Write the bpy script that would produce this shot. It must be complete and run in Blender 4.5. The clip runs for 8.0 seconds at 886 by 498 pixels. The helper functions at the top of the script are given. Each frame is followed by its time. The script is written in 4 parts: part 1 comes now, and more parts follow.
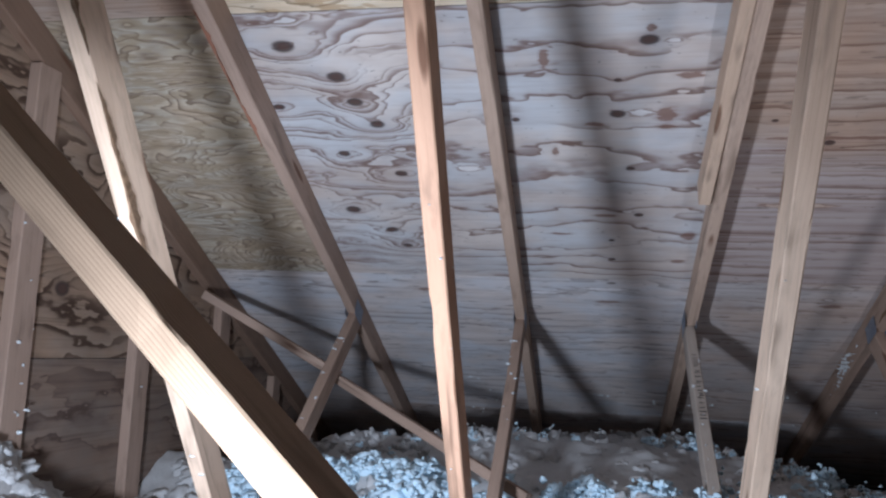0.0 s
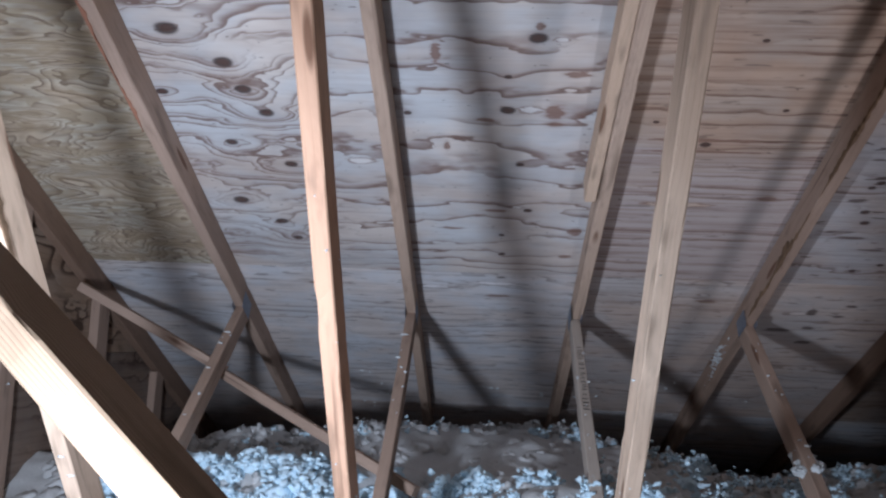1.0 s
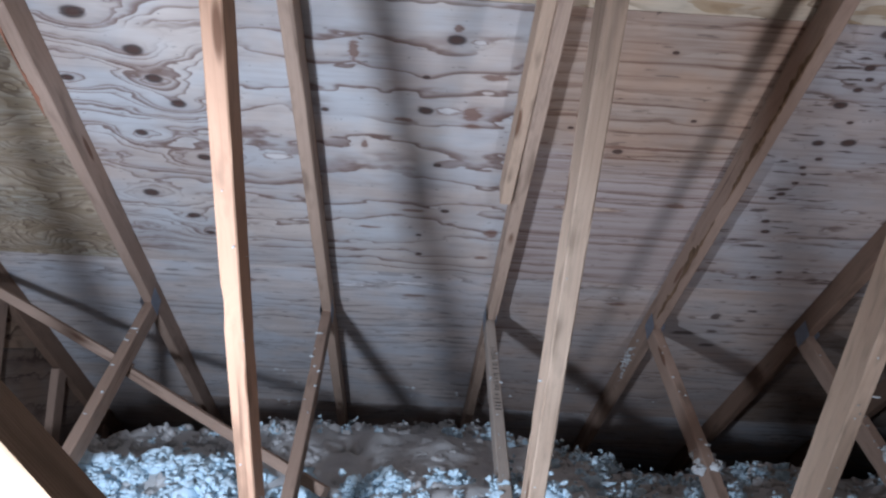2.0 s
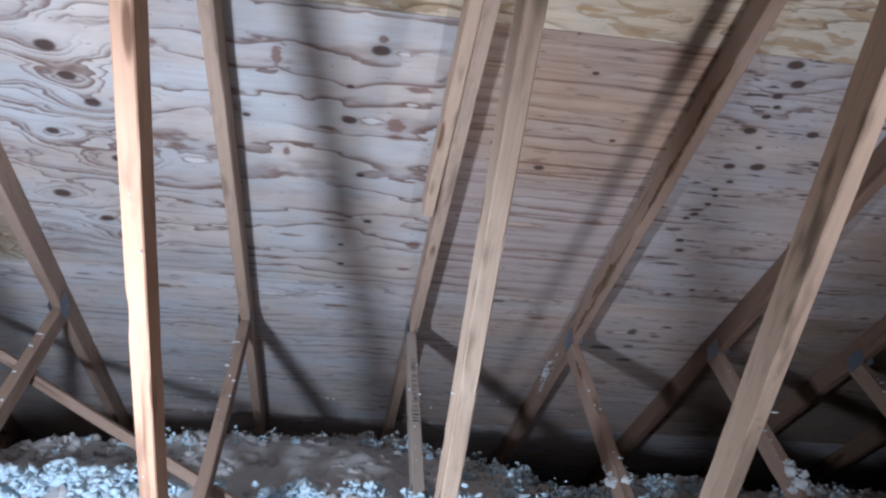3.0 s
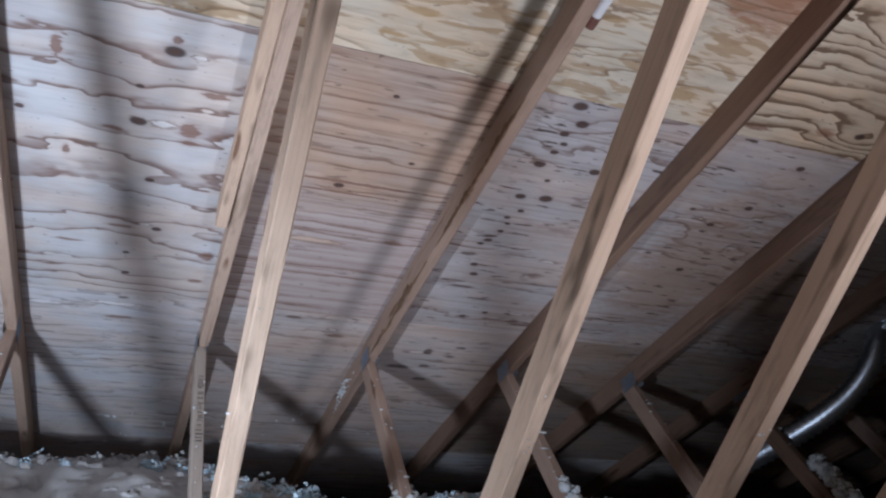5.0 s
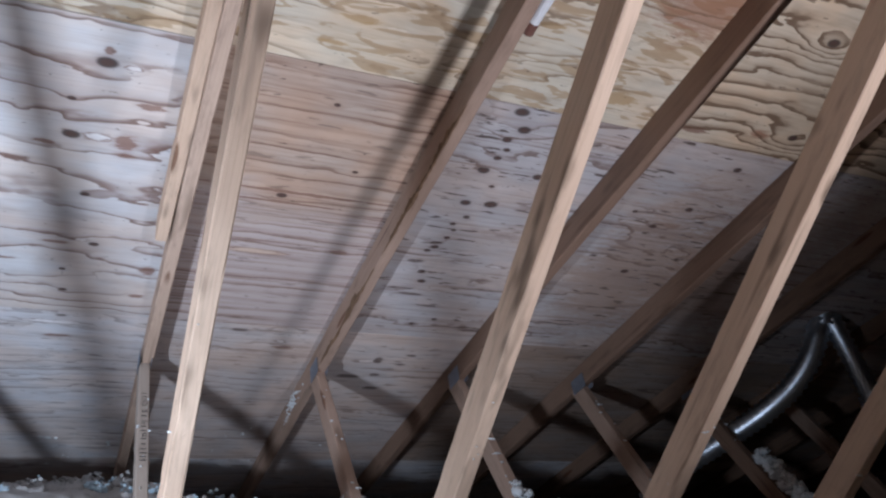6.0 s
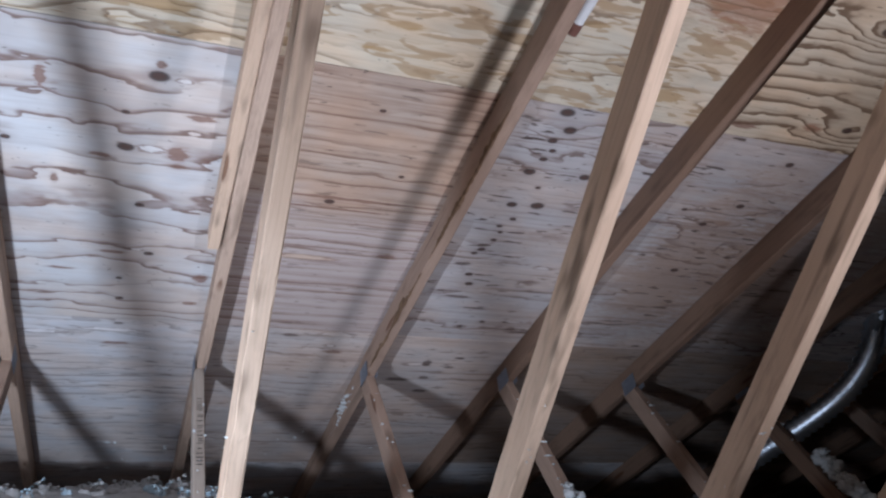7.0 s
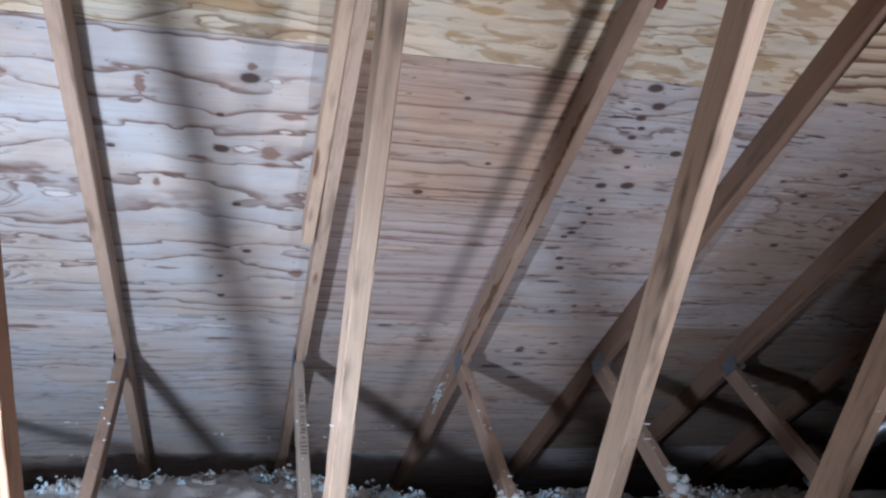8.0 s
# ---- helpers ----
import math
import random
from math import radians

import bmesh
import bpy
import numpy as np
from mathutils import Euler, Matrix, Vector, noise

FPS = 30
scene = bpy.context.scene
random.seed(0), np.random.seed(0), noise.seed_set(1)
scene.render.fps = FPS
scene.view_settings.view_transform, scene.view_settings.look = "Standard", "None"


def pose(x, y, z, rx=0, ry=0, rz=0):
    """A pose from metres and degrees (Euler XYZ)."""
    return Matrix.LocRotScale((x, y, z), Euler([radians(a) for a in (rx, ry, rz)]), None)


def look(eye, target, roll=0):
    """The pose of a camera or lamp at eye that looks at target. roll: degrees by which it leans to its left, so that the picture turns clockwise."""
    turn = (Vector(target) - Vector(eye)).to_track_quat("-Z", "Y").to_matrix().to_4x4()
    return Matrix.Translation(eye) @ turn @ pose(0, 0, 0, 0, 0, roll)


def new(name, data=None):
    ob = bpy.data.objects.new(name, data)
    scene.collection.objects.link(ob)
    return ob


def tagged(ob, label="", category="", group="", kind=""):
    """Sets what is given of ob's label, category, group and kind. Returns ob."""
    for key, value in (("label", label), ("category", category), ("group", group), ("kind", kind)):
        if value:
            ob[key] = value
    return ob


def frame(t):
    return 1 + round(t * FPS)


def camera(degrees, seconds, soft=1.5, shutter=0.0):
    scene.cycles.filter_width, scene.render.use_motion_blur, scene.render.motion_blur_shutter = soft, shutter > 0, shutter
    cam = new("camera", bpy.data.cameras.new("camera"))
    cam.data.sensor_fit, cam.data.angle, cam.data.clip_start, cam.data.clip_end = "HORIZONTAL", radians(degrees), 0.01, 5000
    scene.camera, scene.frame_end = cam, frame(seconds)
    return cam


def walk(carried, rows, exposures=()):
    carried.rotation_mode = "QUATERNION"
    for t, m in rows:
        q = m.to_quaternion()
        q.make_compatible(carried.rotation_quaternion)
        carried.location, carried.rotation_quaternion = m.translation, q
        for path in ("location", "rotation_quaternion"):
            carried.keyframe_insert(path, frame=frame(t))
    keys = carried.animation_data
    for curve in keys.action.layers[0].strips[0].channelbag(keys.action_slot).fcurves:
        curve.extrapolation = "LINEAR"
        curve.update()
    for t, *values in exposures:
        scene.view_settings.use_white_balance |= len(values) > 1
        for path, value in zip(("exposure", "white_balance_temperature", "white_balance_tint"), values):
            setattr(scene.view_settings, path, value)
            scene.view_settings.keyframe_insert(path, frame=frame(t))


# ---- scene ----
LENS = 58.29
cam = camera(LENS, 8.0, soft=2.4)
# seconds, x, y, z, yaw, pitch, roll
ROWS = [
    (0.0, 0.0005, 0.0001, 1.2002, 10.700, 7.242, -2.487),
    (0.5, 0.0007, 0.0038, 1.2000, 7.972, 7.259, -2.582),
    (1.0, 0.0193, 0.0123, 1.2001, 3.268, 7.112, -2.260),
    (1.5, 0.0348, 0.0125, 1.1982, 0.002, 7.094, -2.882),
    (2.8, 0.0658, 0.0182, 1.2127, -6.211, 8.097, -3.012),
    (3.0, 0.0750, 0.0139, 1.2050, -7.444, 8.388, -3.577),
    (3.5, 0.0929, 0.0130, 1.2130, -10.962, 9.006, -4.368),
    (4.0, 0.0995, 0.0153, 1.2146, -14.349, 9.647, -4.892),
    (4.5, 0.1157, 0.0132, 1.2185, -17.620, 10.023, -4.523),
    (5.0, 0.1374, 0.0072, 1.2162, -20.863, 10.463, -4.182),
    (5.2, 0.1454, 0.0062, 1.2121, -22.165, 10.753, -3.716),
    (6.3, 0.1560, 0.0056, 1.2261, -24.076, 11.088, -2.040),
    (6.5, 0.1529, 0.0055, 1.2251, -23.031, 11.071, -1.878),
    (7.0, 0.1453, 0.0058, 1.2281, -20.662, 11.028, -1.635),
    (7.5, 0.1396, 0.0072, 1.2255, -17.873, 10.741, -1.026),
    (8.0, 0.1278, 0.0101, 1.2212, -14.253, 10.115, -0.281),
]
walk(cam, [(t, pose(x, y, z, 90 + pitch, roll, yaw)) for t, x, y, z, yaw, pitch, roll in ROWS],
     exposures=((0.0, -0.56), (1.5, -0.51), (3.0, -0.2), (4.5, -0.04), (6.5, 0.2), (8.0, 0.08)))

# ---- plan: a trussed attic, looking down the roof slope towards the eave ----
SPACING = 0.622          # truss to truss along x
TRUSS_2 = -0.274         # x of the truss nearest to the eye's left
RISE = 0.5               # roof pitch, 6 in 12
ROOF_Z = 2.966           # underside of the deck at y = 0
RIDGE_Y = -0.6
EAVE_Y = 5.3
COS, SIN = 2 / math.sqrt(5), 1 / math.sqrt(5)
NODE_Y = 3.09            # short web meets top chord
LONG_Y, LONG_A = 1.59, math.radians(54.9)   # face of the long web at z = 1.2, and its steepness
SHORT_A = math.radians(37.4)
CHORD_Z = 0.42           # underside of the bottom chord
FIRST, LAST = 0, 11      # truss numbers, 0 is the gable end
LUMBER, DEPTH = 0.038, 0.089


# x of each truss: at y = 1.7, at the node, and of its long web (they lean a little)
LINES_UP = {1: (-0.975, -0.955, -0.930), 2: (-0.294, -0.284, -0.293), 3: (0.354, 0.345, 0.341), 4: (0.998, 0.990, 0.976),
            5: (1.606, 1.594, 1.596), 6: (2.222, 2.215, 2.236)}


def truss_x(k):
    return LINES_UP[k][1] if k in LINES_UP else TRUSS_2 + SPACING * (k - 2)


def chord_x(k, y):
    if k not in LINES_UP:
        return truss_x(k)
    top, node, _ = LINES_UP[k]
    return node + (top - node) * min(1.6, max(-0.5, (NODE_Y - y) / 1.39))


def deck_z(y):
    return ROOF_Z - RISE * y if y >= RIDGE_Y else ROOF_Z - RISE * (2 * RIDGE_Y - y)


# ---- light: three unseen lamps low over the insulation, two beside the eye and one behind the ridge; the last is added fill ----
world = bpy.data.worlds.new("world")
world.use_nodes = True
scene.world = world
world.node_tree.nodes["Background"].inputs[0].default_value = (0.55, 0.62, 0.75, 1)
world.node_tree.nodes["Background"].inputs[1].default_value = 0.02


def low_lamp(place, aim, watts, colour, kind, size, cone=90):
    """An unseen lamp low over the insulation: an open panel, or a lamp with a reflector."""
    data = bpy.data.lights.new("low_lamp", kind)
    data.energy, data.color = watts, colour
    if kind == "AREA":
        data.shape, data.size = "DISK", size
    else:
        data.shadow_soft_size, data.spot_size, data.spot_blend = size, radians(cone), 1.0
    ob = new("low_lamp", data)
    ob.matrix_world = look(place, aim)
    return tagged(ob, "cool white lamp low over the insulation, out of view", "lamp", kind="structure")


low_lamp((-0.68, 0.60, 0.785), (-0.42, 2.5, 1.00), 226, (0.70, 0.808, 1.0), "SPOT", 0.08, 125)
low_lamp((1.36, -2.40, 0.92), (1.18, 2.2, 2.36), 610, (0.82, 0.845, 0.98), "SPOT", 0.08, 38)
# added fill spot with no known source: whitens the diagonal brace beside the eye
low_lamp((-0.10, 0.45, 0.85), (-0.31, 0.69, 1.09), 115, (0.74, 0.84, 1.0), "SPOT", 0.04, 57)


# ---- materials ----
class Nodes:
    """Small helper to write shader arithmetic."""

    def __init__(self, name, rough=0.8, metal=0.0):
        self.mat = bpy.data.materials.new(name)
        self.mat.use_nodes = True
        self.tree = self.mat.node_tree
        self.bsdf = self.tree.nodes["Principled BSDF"]
        self.bsdf.inputs["Roughness"].default_value = rough
        self.bsdf.inputs["Metallic"].default_value = metal
        self.bsdf.inputs["Specular IOR Level"].default_value = 0.25

    def add(self, kind, **props):
        node = self.tree.nodes.new(kind)
        for key, value in props.items():
            setattr(node, key, value)
        return node

    def put(self, socket, value):
        if isinstance(value, bpy.types.NodeSocket):
            self.tree.links.new(value, socket)
        else:
            socket.default_value = value

    def math(self, op, a, b=0.0, clamp=False):
        node = self.add("ShaderNodeMath", operation=op, use_clamp=clamp)
        self.put(node.inputs[0], a)
        self.put(node.inputs[1], b)
        return node.outputs[0]

    def vec(self, op, a, b=(0, 0, 0), c=(0, 0, 0)):
        node = self.add("ShaderNodeVectorMath", operation=op)
        self.put(node.inputs[0], a)
        self.put(node.inputs[1], b)
        if op == "MULTIPLY_ADD":
            self.put(node.inputs[2], c)
        return node.outputs["Value"] if op in ("LENGTH", "DOT_PRODUCT") else node.outputs[0]

    def noise(self, vector, scale=1.0, detail=3.0, rough=0.5, distortion=0.0):
        node = self.add("ShaderNodeTexNoise")
        self.put(node.inputs["Vector"], vector)
        node.inputs["Scale"].default_value = scale
        node.inputs["Detail"].default_value = detail
        node.inputs["Roughness"].default_value = rough
        node.inputs["Distortion"].default_value = distortion
        return node.outputs[0]

    def ramp(self, value, stops):
        node = self.add("ShaderNodeValToRGB")
        self.put(node.inputs[0], value)
        while len(node.color_ramp.elements) < len(stops):
            node.color_ramp.elements.new(0.5)
        for element, (at, colour) in zip(node.color_ramp.elements, stops):
            element.position = at
            element.color = (*colour, 1) if len(colour) == 3 else colour
        return node.outputs[0]

    def step(self, value, low, high):
        node = self.add("ShaderNodeMapRange", interpolation_type="SMOOTHSTEP")
        self.put(node.inputs[0], value)
        node.inputs[1].default_value, node.inputs[2].default_value = low, high
        return node.outputs[0]

    def mix(self, fac, a, b, blend="MIX"):
        node = self.add("ShaderNodeMix", data_type="RGBA", blend_type=blend)
        self.put(node.inputs[0], fac)
        for socket, value in ((node.inputs[6], a), (node.inputs[7], b)):
            self.put(socket, (*value, 1) if isinstance(value, tuple) and len(value) == 3 else value)
        return node.outputs[2]

    def place(self):
        return self.add("ShaderNodeTexCoord").outputs["Object"]

    def random(self):
        return self.add("ShaderNodeObjectInfo").outputs["Random"]

    def finish(self, colour, bump=None, strength=0.3, distance=0.002, rough=None):
        self.put(self.bsdf.inputs["Base Color"], colour)
        if bump is not None:
            node = self.add("ShaderNodeBump")
            node.inputs["Strength"].default_value = strength
            node.inputs["Distance"].default_value = distance
            self.put(node.inputs["Height"], bump)
            self.put(self.bsdf.inputs["Normal"], node.outputs[0])
        if rough is not None:
            self.put(self.bsdf.inputs["Roughness"], rough)
        return self.mat


BROWN, CREAM, RUSTY, OCHRE, SOOT, TAN = range(6)
STAIN = {BROWN: (0.20, 0.105, 0.078), RUSTY: (0.29, 0.125, 0.075), TAN: (0.33, 0.235, 0.185), OCHRE: (0.40, 0.265, 0.135), SOOT: (0.085, 0.06, 0.055)}


def plywood(name, seed, pale, mid, dark, lines=9.0, wave=2.6, across=0.9, along=2.6, knots=(), swirl=0.0, contrast=1.0, blotch=0.95, grain=0.3,
            fade=(0.36, 0.58), fill=0.16, dash=0.0, ochre=None, rings=(), double=None, stains=(), jagged=0.5, thin=0.9, wrap=1.0, tint=None):
    """Rotary-cut veneer: growth rings as contour lines of a stretched field, bent round the knots.
    Object coordinates are metres: x along the sheet, y down the slope. knots: (x, y, radius); rings: the lines' places down the
    slope where they are uneven; double: x below which the rings lie twice as close; stains: (x, y, half length, half height, kind)."""
    n = Nodes(name, rough=0.78)
    p = n.place()
    q = n.vec("ADD", p, (seed * 3.1, seed * 1.7, seed * 0.9))
    split = n.add("ShaderNodeSeparateXYZ")
    n.put(split.inputs[0], p)
    big = n.noise(n.vec("MULTIPLY", q, (across, along, 1)), 1.0, 2.5, 0.45, swirl)
    jag = n.noise(n.vec("MULTIPLY", q, (7, 17, 1)), 1.0, 3.0, 0.6)
    tooth = n.noise(n.vec("MULTIPLY", q, (9, 46, 1)), 1.0, 2.0, 0.6)
    vary = n.noise(n.vec("MULTIPLY", q, (1.6, 7, 1)), 1.0, 2.0, 0.5)
    patch = n.noise(n.vec("MULTIPLY", q, (3.4, 9, 1)), 1.0, 3.0, 0.62)
    if rings:
        low, high, last = rings[0], rings[-1], len(rings) - 1
        at = n.math("DIVIDE", n.math("SUBTRACT", split.outputs[1], low), high - low, True)
        grey = n.ramp(at, [((r - low) / (high - low), (i / last,) * 3) for i, r in enumerate(rings)])
        field = n.math("MULTIPLY", grey, float(last))
        field = n.math("ADD", field, n.math("MULTIPLY", n.math("SUBTRACT", big, 0.5), wave))
    else:
        field = n.math("ADD", n.math("MULTIPLY", split.outputs[1], lines), n.math("MULTIPLY", big, wave * lines * 0.55))
    field = n.math("ADD", field, n.math("MULTIPLY", n.math("MULTIPLY", jag, n.step(patch, 0.42, 0.6)), 2.0 * jagged))
    spot = halo = rim = None
    for kx, ky, r in knots:
        s = (1 / (1.5 * r), 1 / r, 0)
        d = n.vec("LENGTH", n.vec("MULTIPLY_ADD", p, s, (-kx * s[0], -ky * s[1], 0)))
        d2 = n.math("MULTIPLY", d, d)
        wide = n.vec("MULTIPLY_ADD", p, (0.5 * s[0], 0.75 * s[1], 0), (-kx * s[0] * 0.5, -ky * s[1] * 0.75 - 0.6, 0))
        bend = n.math("EXPONENT", n.math("MULTIPLY", n.vec("DOT_PRODUCT", wide, wide), -0.16))
        close = 1.0 if double is None or kx < double else 0.25
        field = n.math("ADD", field, n.math("MULTIPLY", bend, -wrap * close * (0.4 + 62 * r)))
        rough_d = n.math("ADD", d, n.math("MULTIPLY", jag, 0.7))
        dark_spot = n.step(rough_d, 1.62, 1.08)
        heart = n.step(rough_d, 1.15, 0.75)
        ring = n.math("EXPONENT", n.math("MULTIPLY", d2, -0.3))
        spot = dark_spot if spot is None else n.math("MAXIMUM", spot, dark_spot)
        rim = heart if rim is None else n.math("MAXIMUM", rim, heart)
        halo = ring if halo is None else n.math("MAXIMUM", halo, ring)

    def growth(f):
        """The dark late wood of one ring, and the brown that runs up to it."""
        saw = n.math("FRACT", f)
        edge = n.step(saw, 1.0, 0.96)
        line = n.math("MULTIPLY", n.math("MULTIPLY", n.step(saw, thin - 0.13, thin + 0.06), edge), n.step(vary, *fade))
        soft = n.math("MULTIPLY", n.math("POWER", saw, 4.0), edge)
        return saw, edge, line, soft
    saw, sharp, late, soft = growth(field)
    if double is not None:
        _, _, late2, soft2 = growth(n.math("ADD", n.math("MULTIPLY", field, 2.0), 0.5))
        side = n.step(n.math("ADD", split.outputs[0], n.math("MULTIPLY", patch, 0.3)), double + 0.22, double + 0.02)
        late = n.math("MAXIMUM", late, n.math("MULTIPLY", late2, n.math("MULTIPLY", side, 0.75)))
        soft = n.math("MAXIMUM", soft, n.math("MULTIPLY", soft2, side))
    smear = n.math("MULTIPLY", n.math("MULTIPLY", n.math("POWER", saw, 2.5), n.step(patch, 0.54, 0.66)), sharp)
    fibre = n.noise(n.vec("MULTIPLY", q, (5, 190, 1)), 1.0, 3.0, 0.65)
    cloud = n.noise(n.vec("MULTIPLY", q, (2.2, 3.5, 1)), 1.0, 4.0, 0.65)
    colour = n.mix(n.step(cloud, 0.3, 0.72), pale, mid)
    hue = n.noise(n.vec("MULTIPLY", q, (3.1, 5.5, 1)), 1.0, 3.0, 0.6)
    colour = n.mix(1.0, colour, n.mix(n.step(hue, 0.34, 0.66), (0.94, 1.0, 1.05), (1.05, 0.985, 0.93)), "MULTIPLY")
    if tint is not None:
        tone, low, high = tint
        edge = n.math("ADD", split.outputs[1], n.math("MULTIPLY", n.math("SUBTRACT", patch, 0.5), 0.5))
        colour = n.mix(n.step(edge, low, high), colour, tone)
    colour = n.mix(n.math("MULTIPLY", n.math("POWER", saw, 1.6), fill), colour, dark)
    warm = tuple(0.6 * d + 0.4 * m for d, m in zip(dark, mid))
    colour = n.mix(n.math("MULTIPLY", n.math("MULTIPLY", soft, n.step(vary, *fade)), 0.75 * contrast, True), colour, warm)
    colour = n.mix(n.math("MULTIPLY", smear, blotch, True), colour, tuple(0.75 * d + 0.25 * m for d, m in zip(dark, mid)))
    if ochre is not None:
        tone, amount, low = ochre
        ragged = n.math("ADD", n.noise(n.vec("MULTIPLY", q, (8, 31, 1)), 1.0, 2.0, 0.5, 0.8), n.math("MULTIPLY", tooth, 0.10))
        edge = n.math("ADD", n.math("MULTIPLY", n.step(ragged, low, low + 0.03), 0.65), n.math("MULTIPLY", n.step(ragged, low - 0.08, low + 0.12), 0.35))
        colour = n.mix(n.math("MULTIPLY", edge, amount), colour, tone)
    if stains:
        ragged = n.math("ADD", n.math("MULTIPLY", n.noise(n.vec("MULTIPLY", q, (26, 120, 1)), 1.0, 3.0, 0.65), 1.7),
                        n.math("ADD", n.math("MULTIPLY", jag, 0.6), n.math("MULTIPLY", tooth, 0.8)))
    for sx, sy, rx, ry, kind in stains:
        s = (1 / rx, 1 / ry, 0)
        d = n.vec("LENGTH", n.vec("MULTIPLY_ADD", p, s, (-sx * s[0], -sy * s[1], 0)))
        d = n.math("ADD", d, ragged)
        if kind == CREAM:
            colour = n.mix(n.math("MULTIPLY", n.step(d, 2.85, 2.45), 0.85), colour, warm)
            colour = n.mix(n.step(d, 2.41, 2.22), colour, tuple(min(0.8, 1.08 * c) for c in pale))
        elif kind in (RUSTY, TAN):
            colour = n.mix(n.math("MULTIPLY", n.step(d, 3.0, 2.0), 0.72), colour, STAIN[kind])
        else:
            colour = n.mix(n.math("MULTIPLY", n.step(d, 3.2, 2.2), 0.34), colour, STAIN[kind])
            colour = n.mix(n.math("MULTIPLY", n.step(d, 2.55, 2.35), 0.72), colour, STAIN[kind])
    colour = n.mix(n.math("MULTIPLY", late, 0.8 * contrast, True), colour, tuple(0.8 * c for c in dark))
    streak = n.noise(n.vec("MULTIPLY", q, (1.3, 55, 1)), 1.0, 4.0, 0.7)
    colour = n.mix(n.math("MULTIPLY", n.step(streak, 0.46, 0.72), grain), colour, dark)
    hair = n.noise(n.vec("MULTIPLY", q, (0.8, 120, 1)), 1.0, 2.0, 0.6)
    colour = n.mix(n.math("MULTIPLY", n.math("MULTIPLY", n.step(hair, 0.56, 0.66), n.step(vary, 0.4, 0.6)), min(1.0, 1.1 * grain)), colour, dark)
    colour = n.mix(n.math("MULTIPLY", n.step(fibre, 0.52, 0.8), 0.22), colour, dark)
    if dash:
        mark = n.noise(n.vec("MULTIPLY", q, (9, 62, 1)), 1.0, 2.0, 0.55)
        colour = n.mix(n.math("MULTIPLY", n.step(mark, 0.63, 0.70), dash), colour, (0.075, 0.05, 0.042))
    speck = n.noise(n.vec("MULTIPLY", q, (38, 110, 1)), 1.0, 1.0, 0.5)
    colour = n.mix(n.math("MULTIPLY", n.step(speck, 0.74, 0.78), 0.6), colour, (0.06, 0.045, 0.04))
    if spot is not None:
        colour = n.mix(n.math("MULTIPLY", halo, 0.25), colour, dark)
        colour = n.mix(n.math("MULTIPLY", spot, 0.88), colour, (0.042, 0.028, 0.026))
        colour = n.mix(n.math("MULTIPLY", rim, 0.55), colour, (0.105, 0.052, 0.04))
    height = n.math("SUBTRACT", n.math("MULTIPLY", fibre, 0.6), n.math("MULTIPLY", late, 0.5))
    return n.finish(colour, height, 0.35, 0.0012)


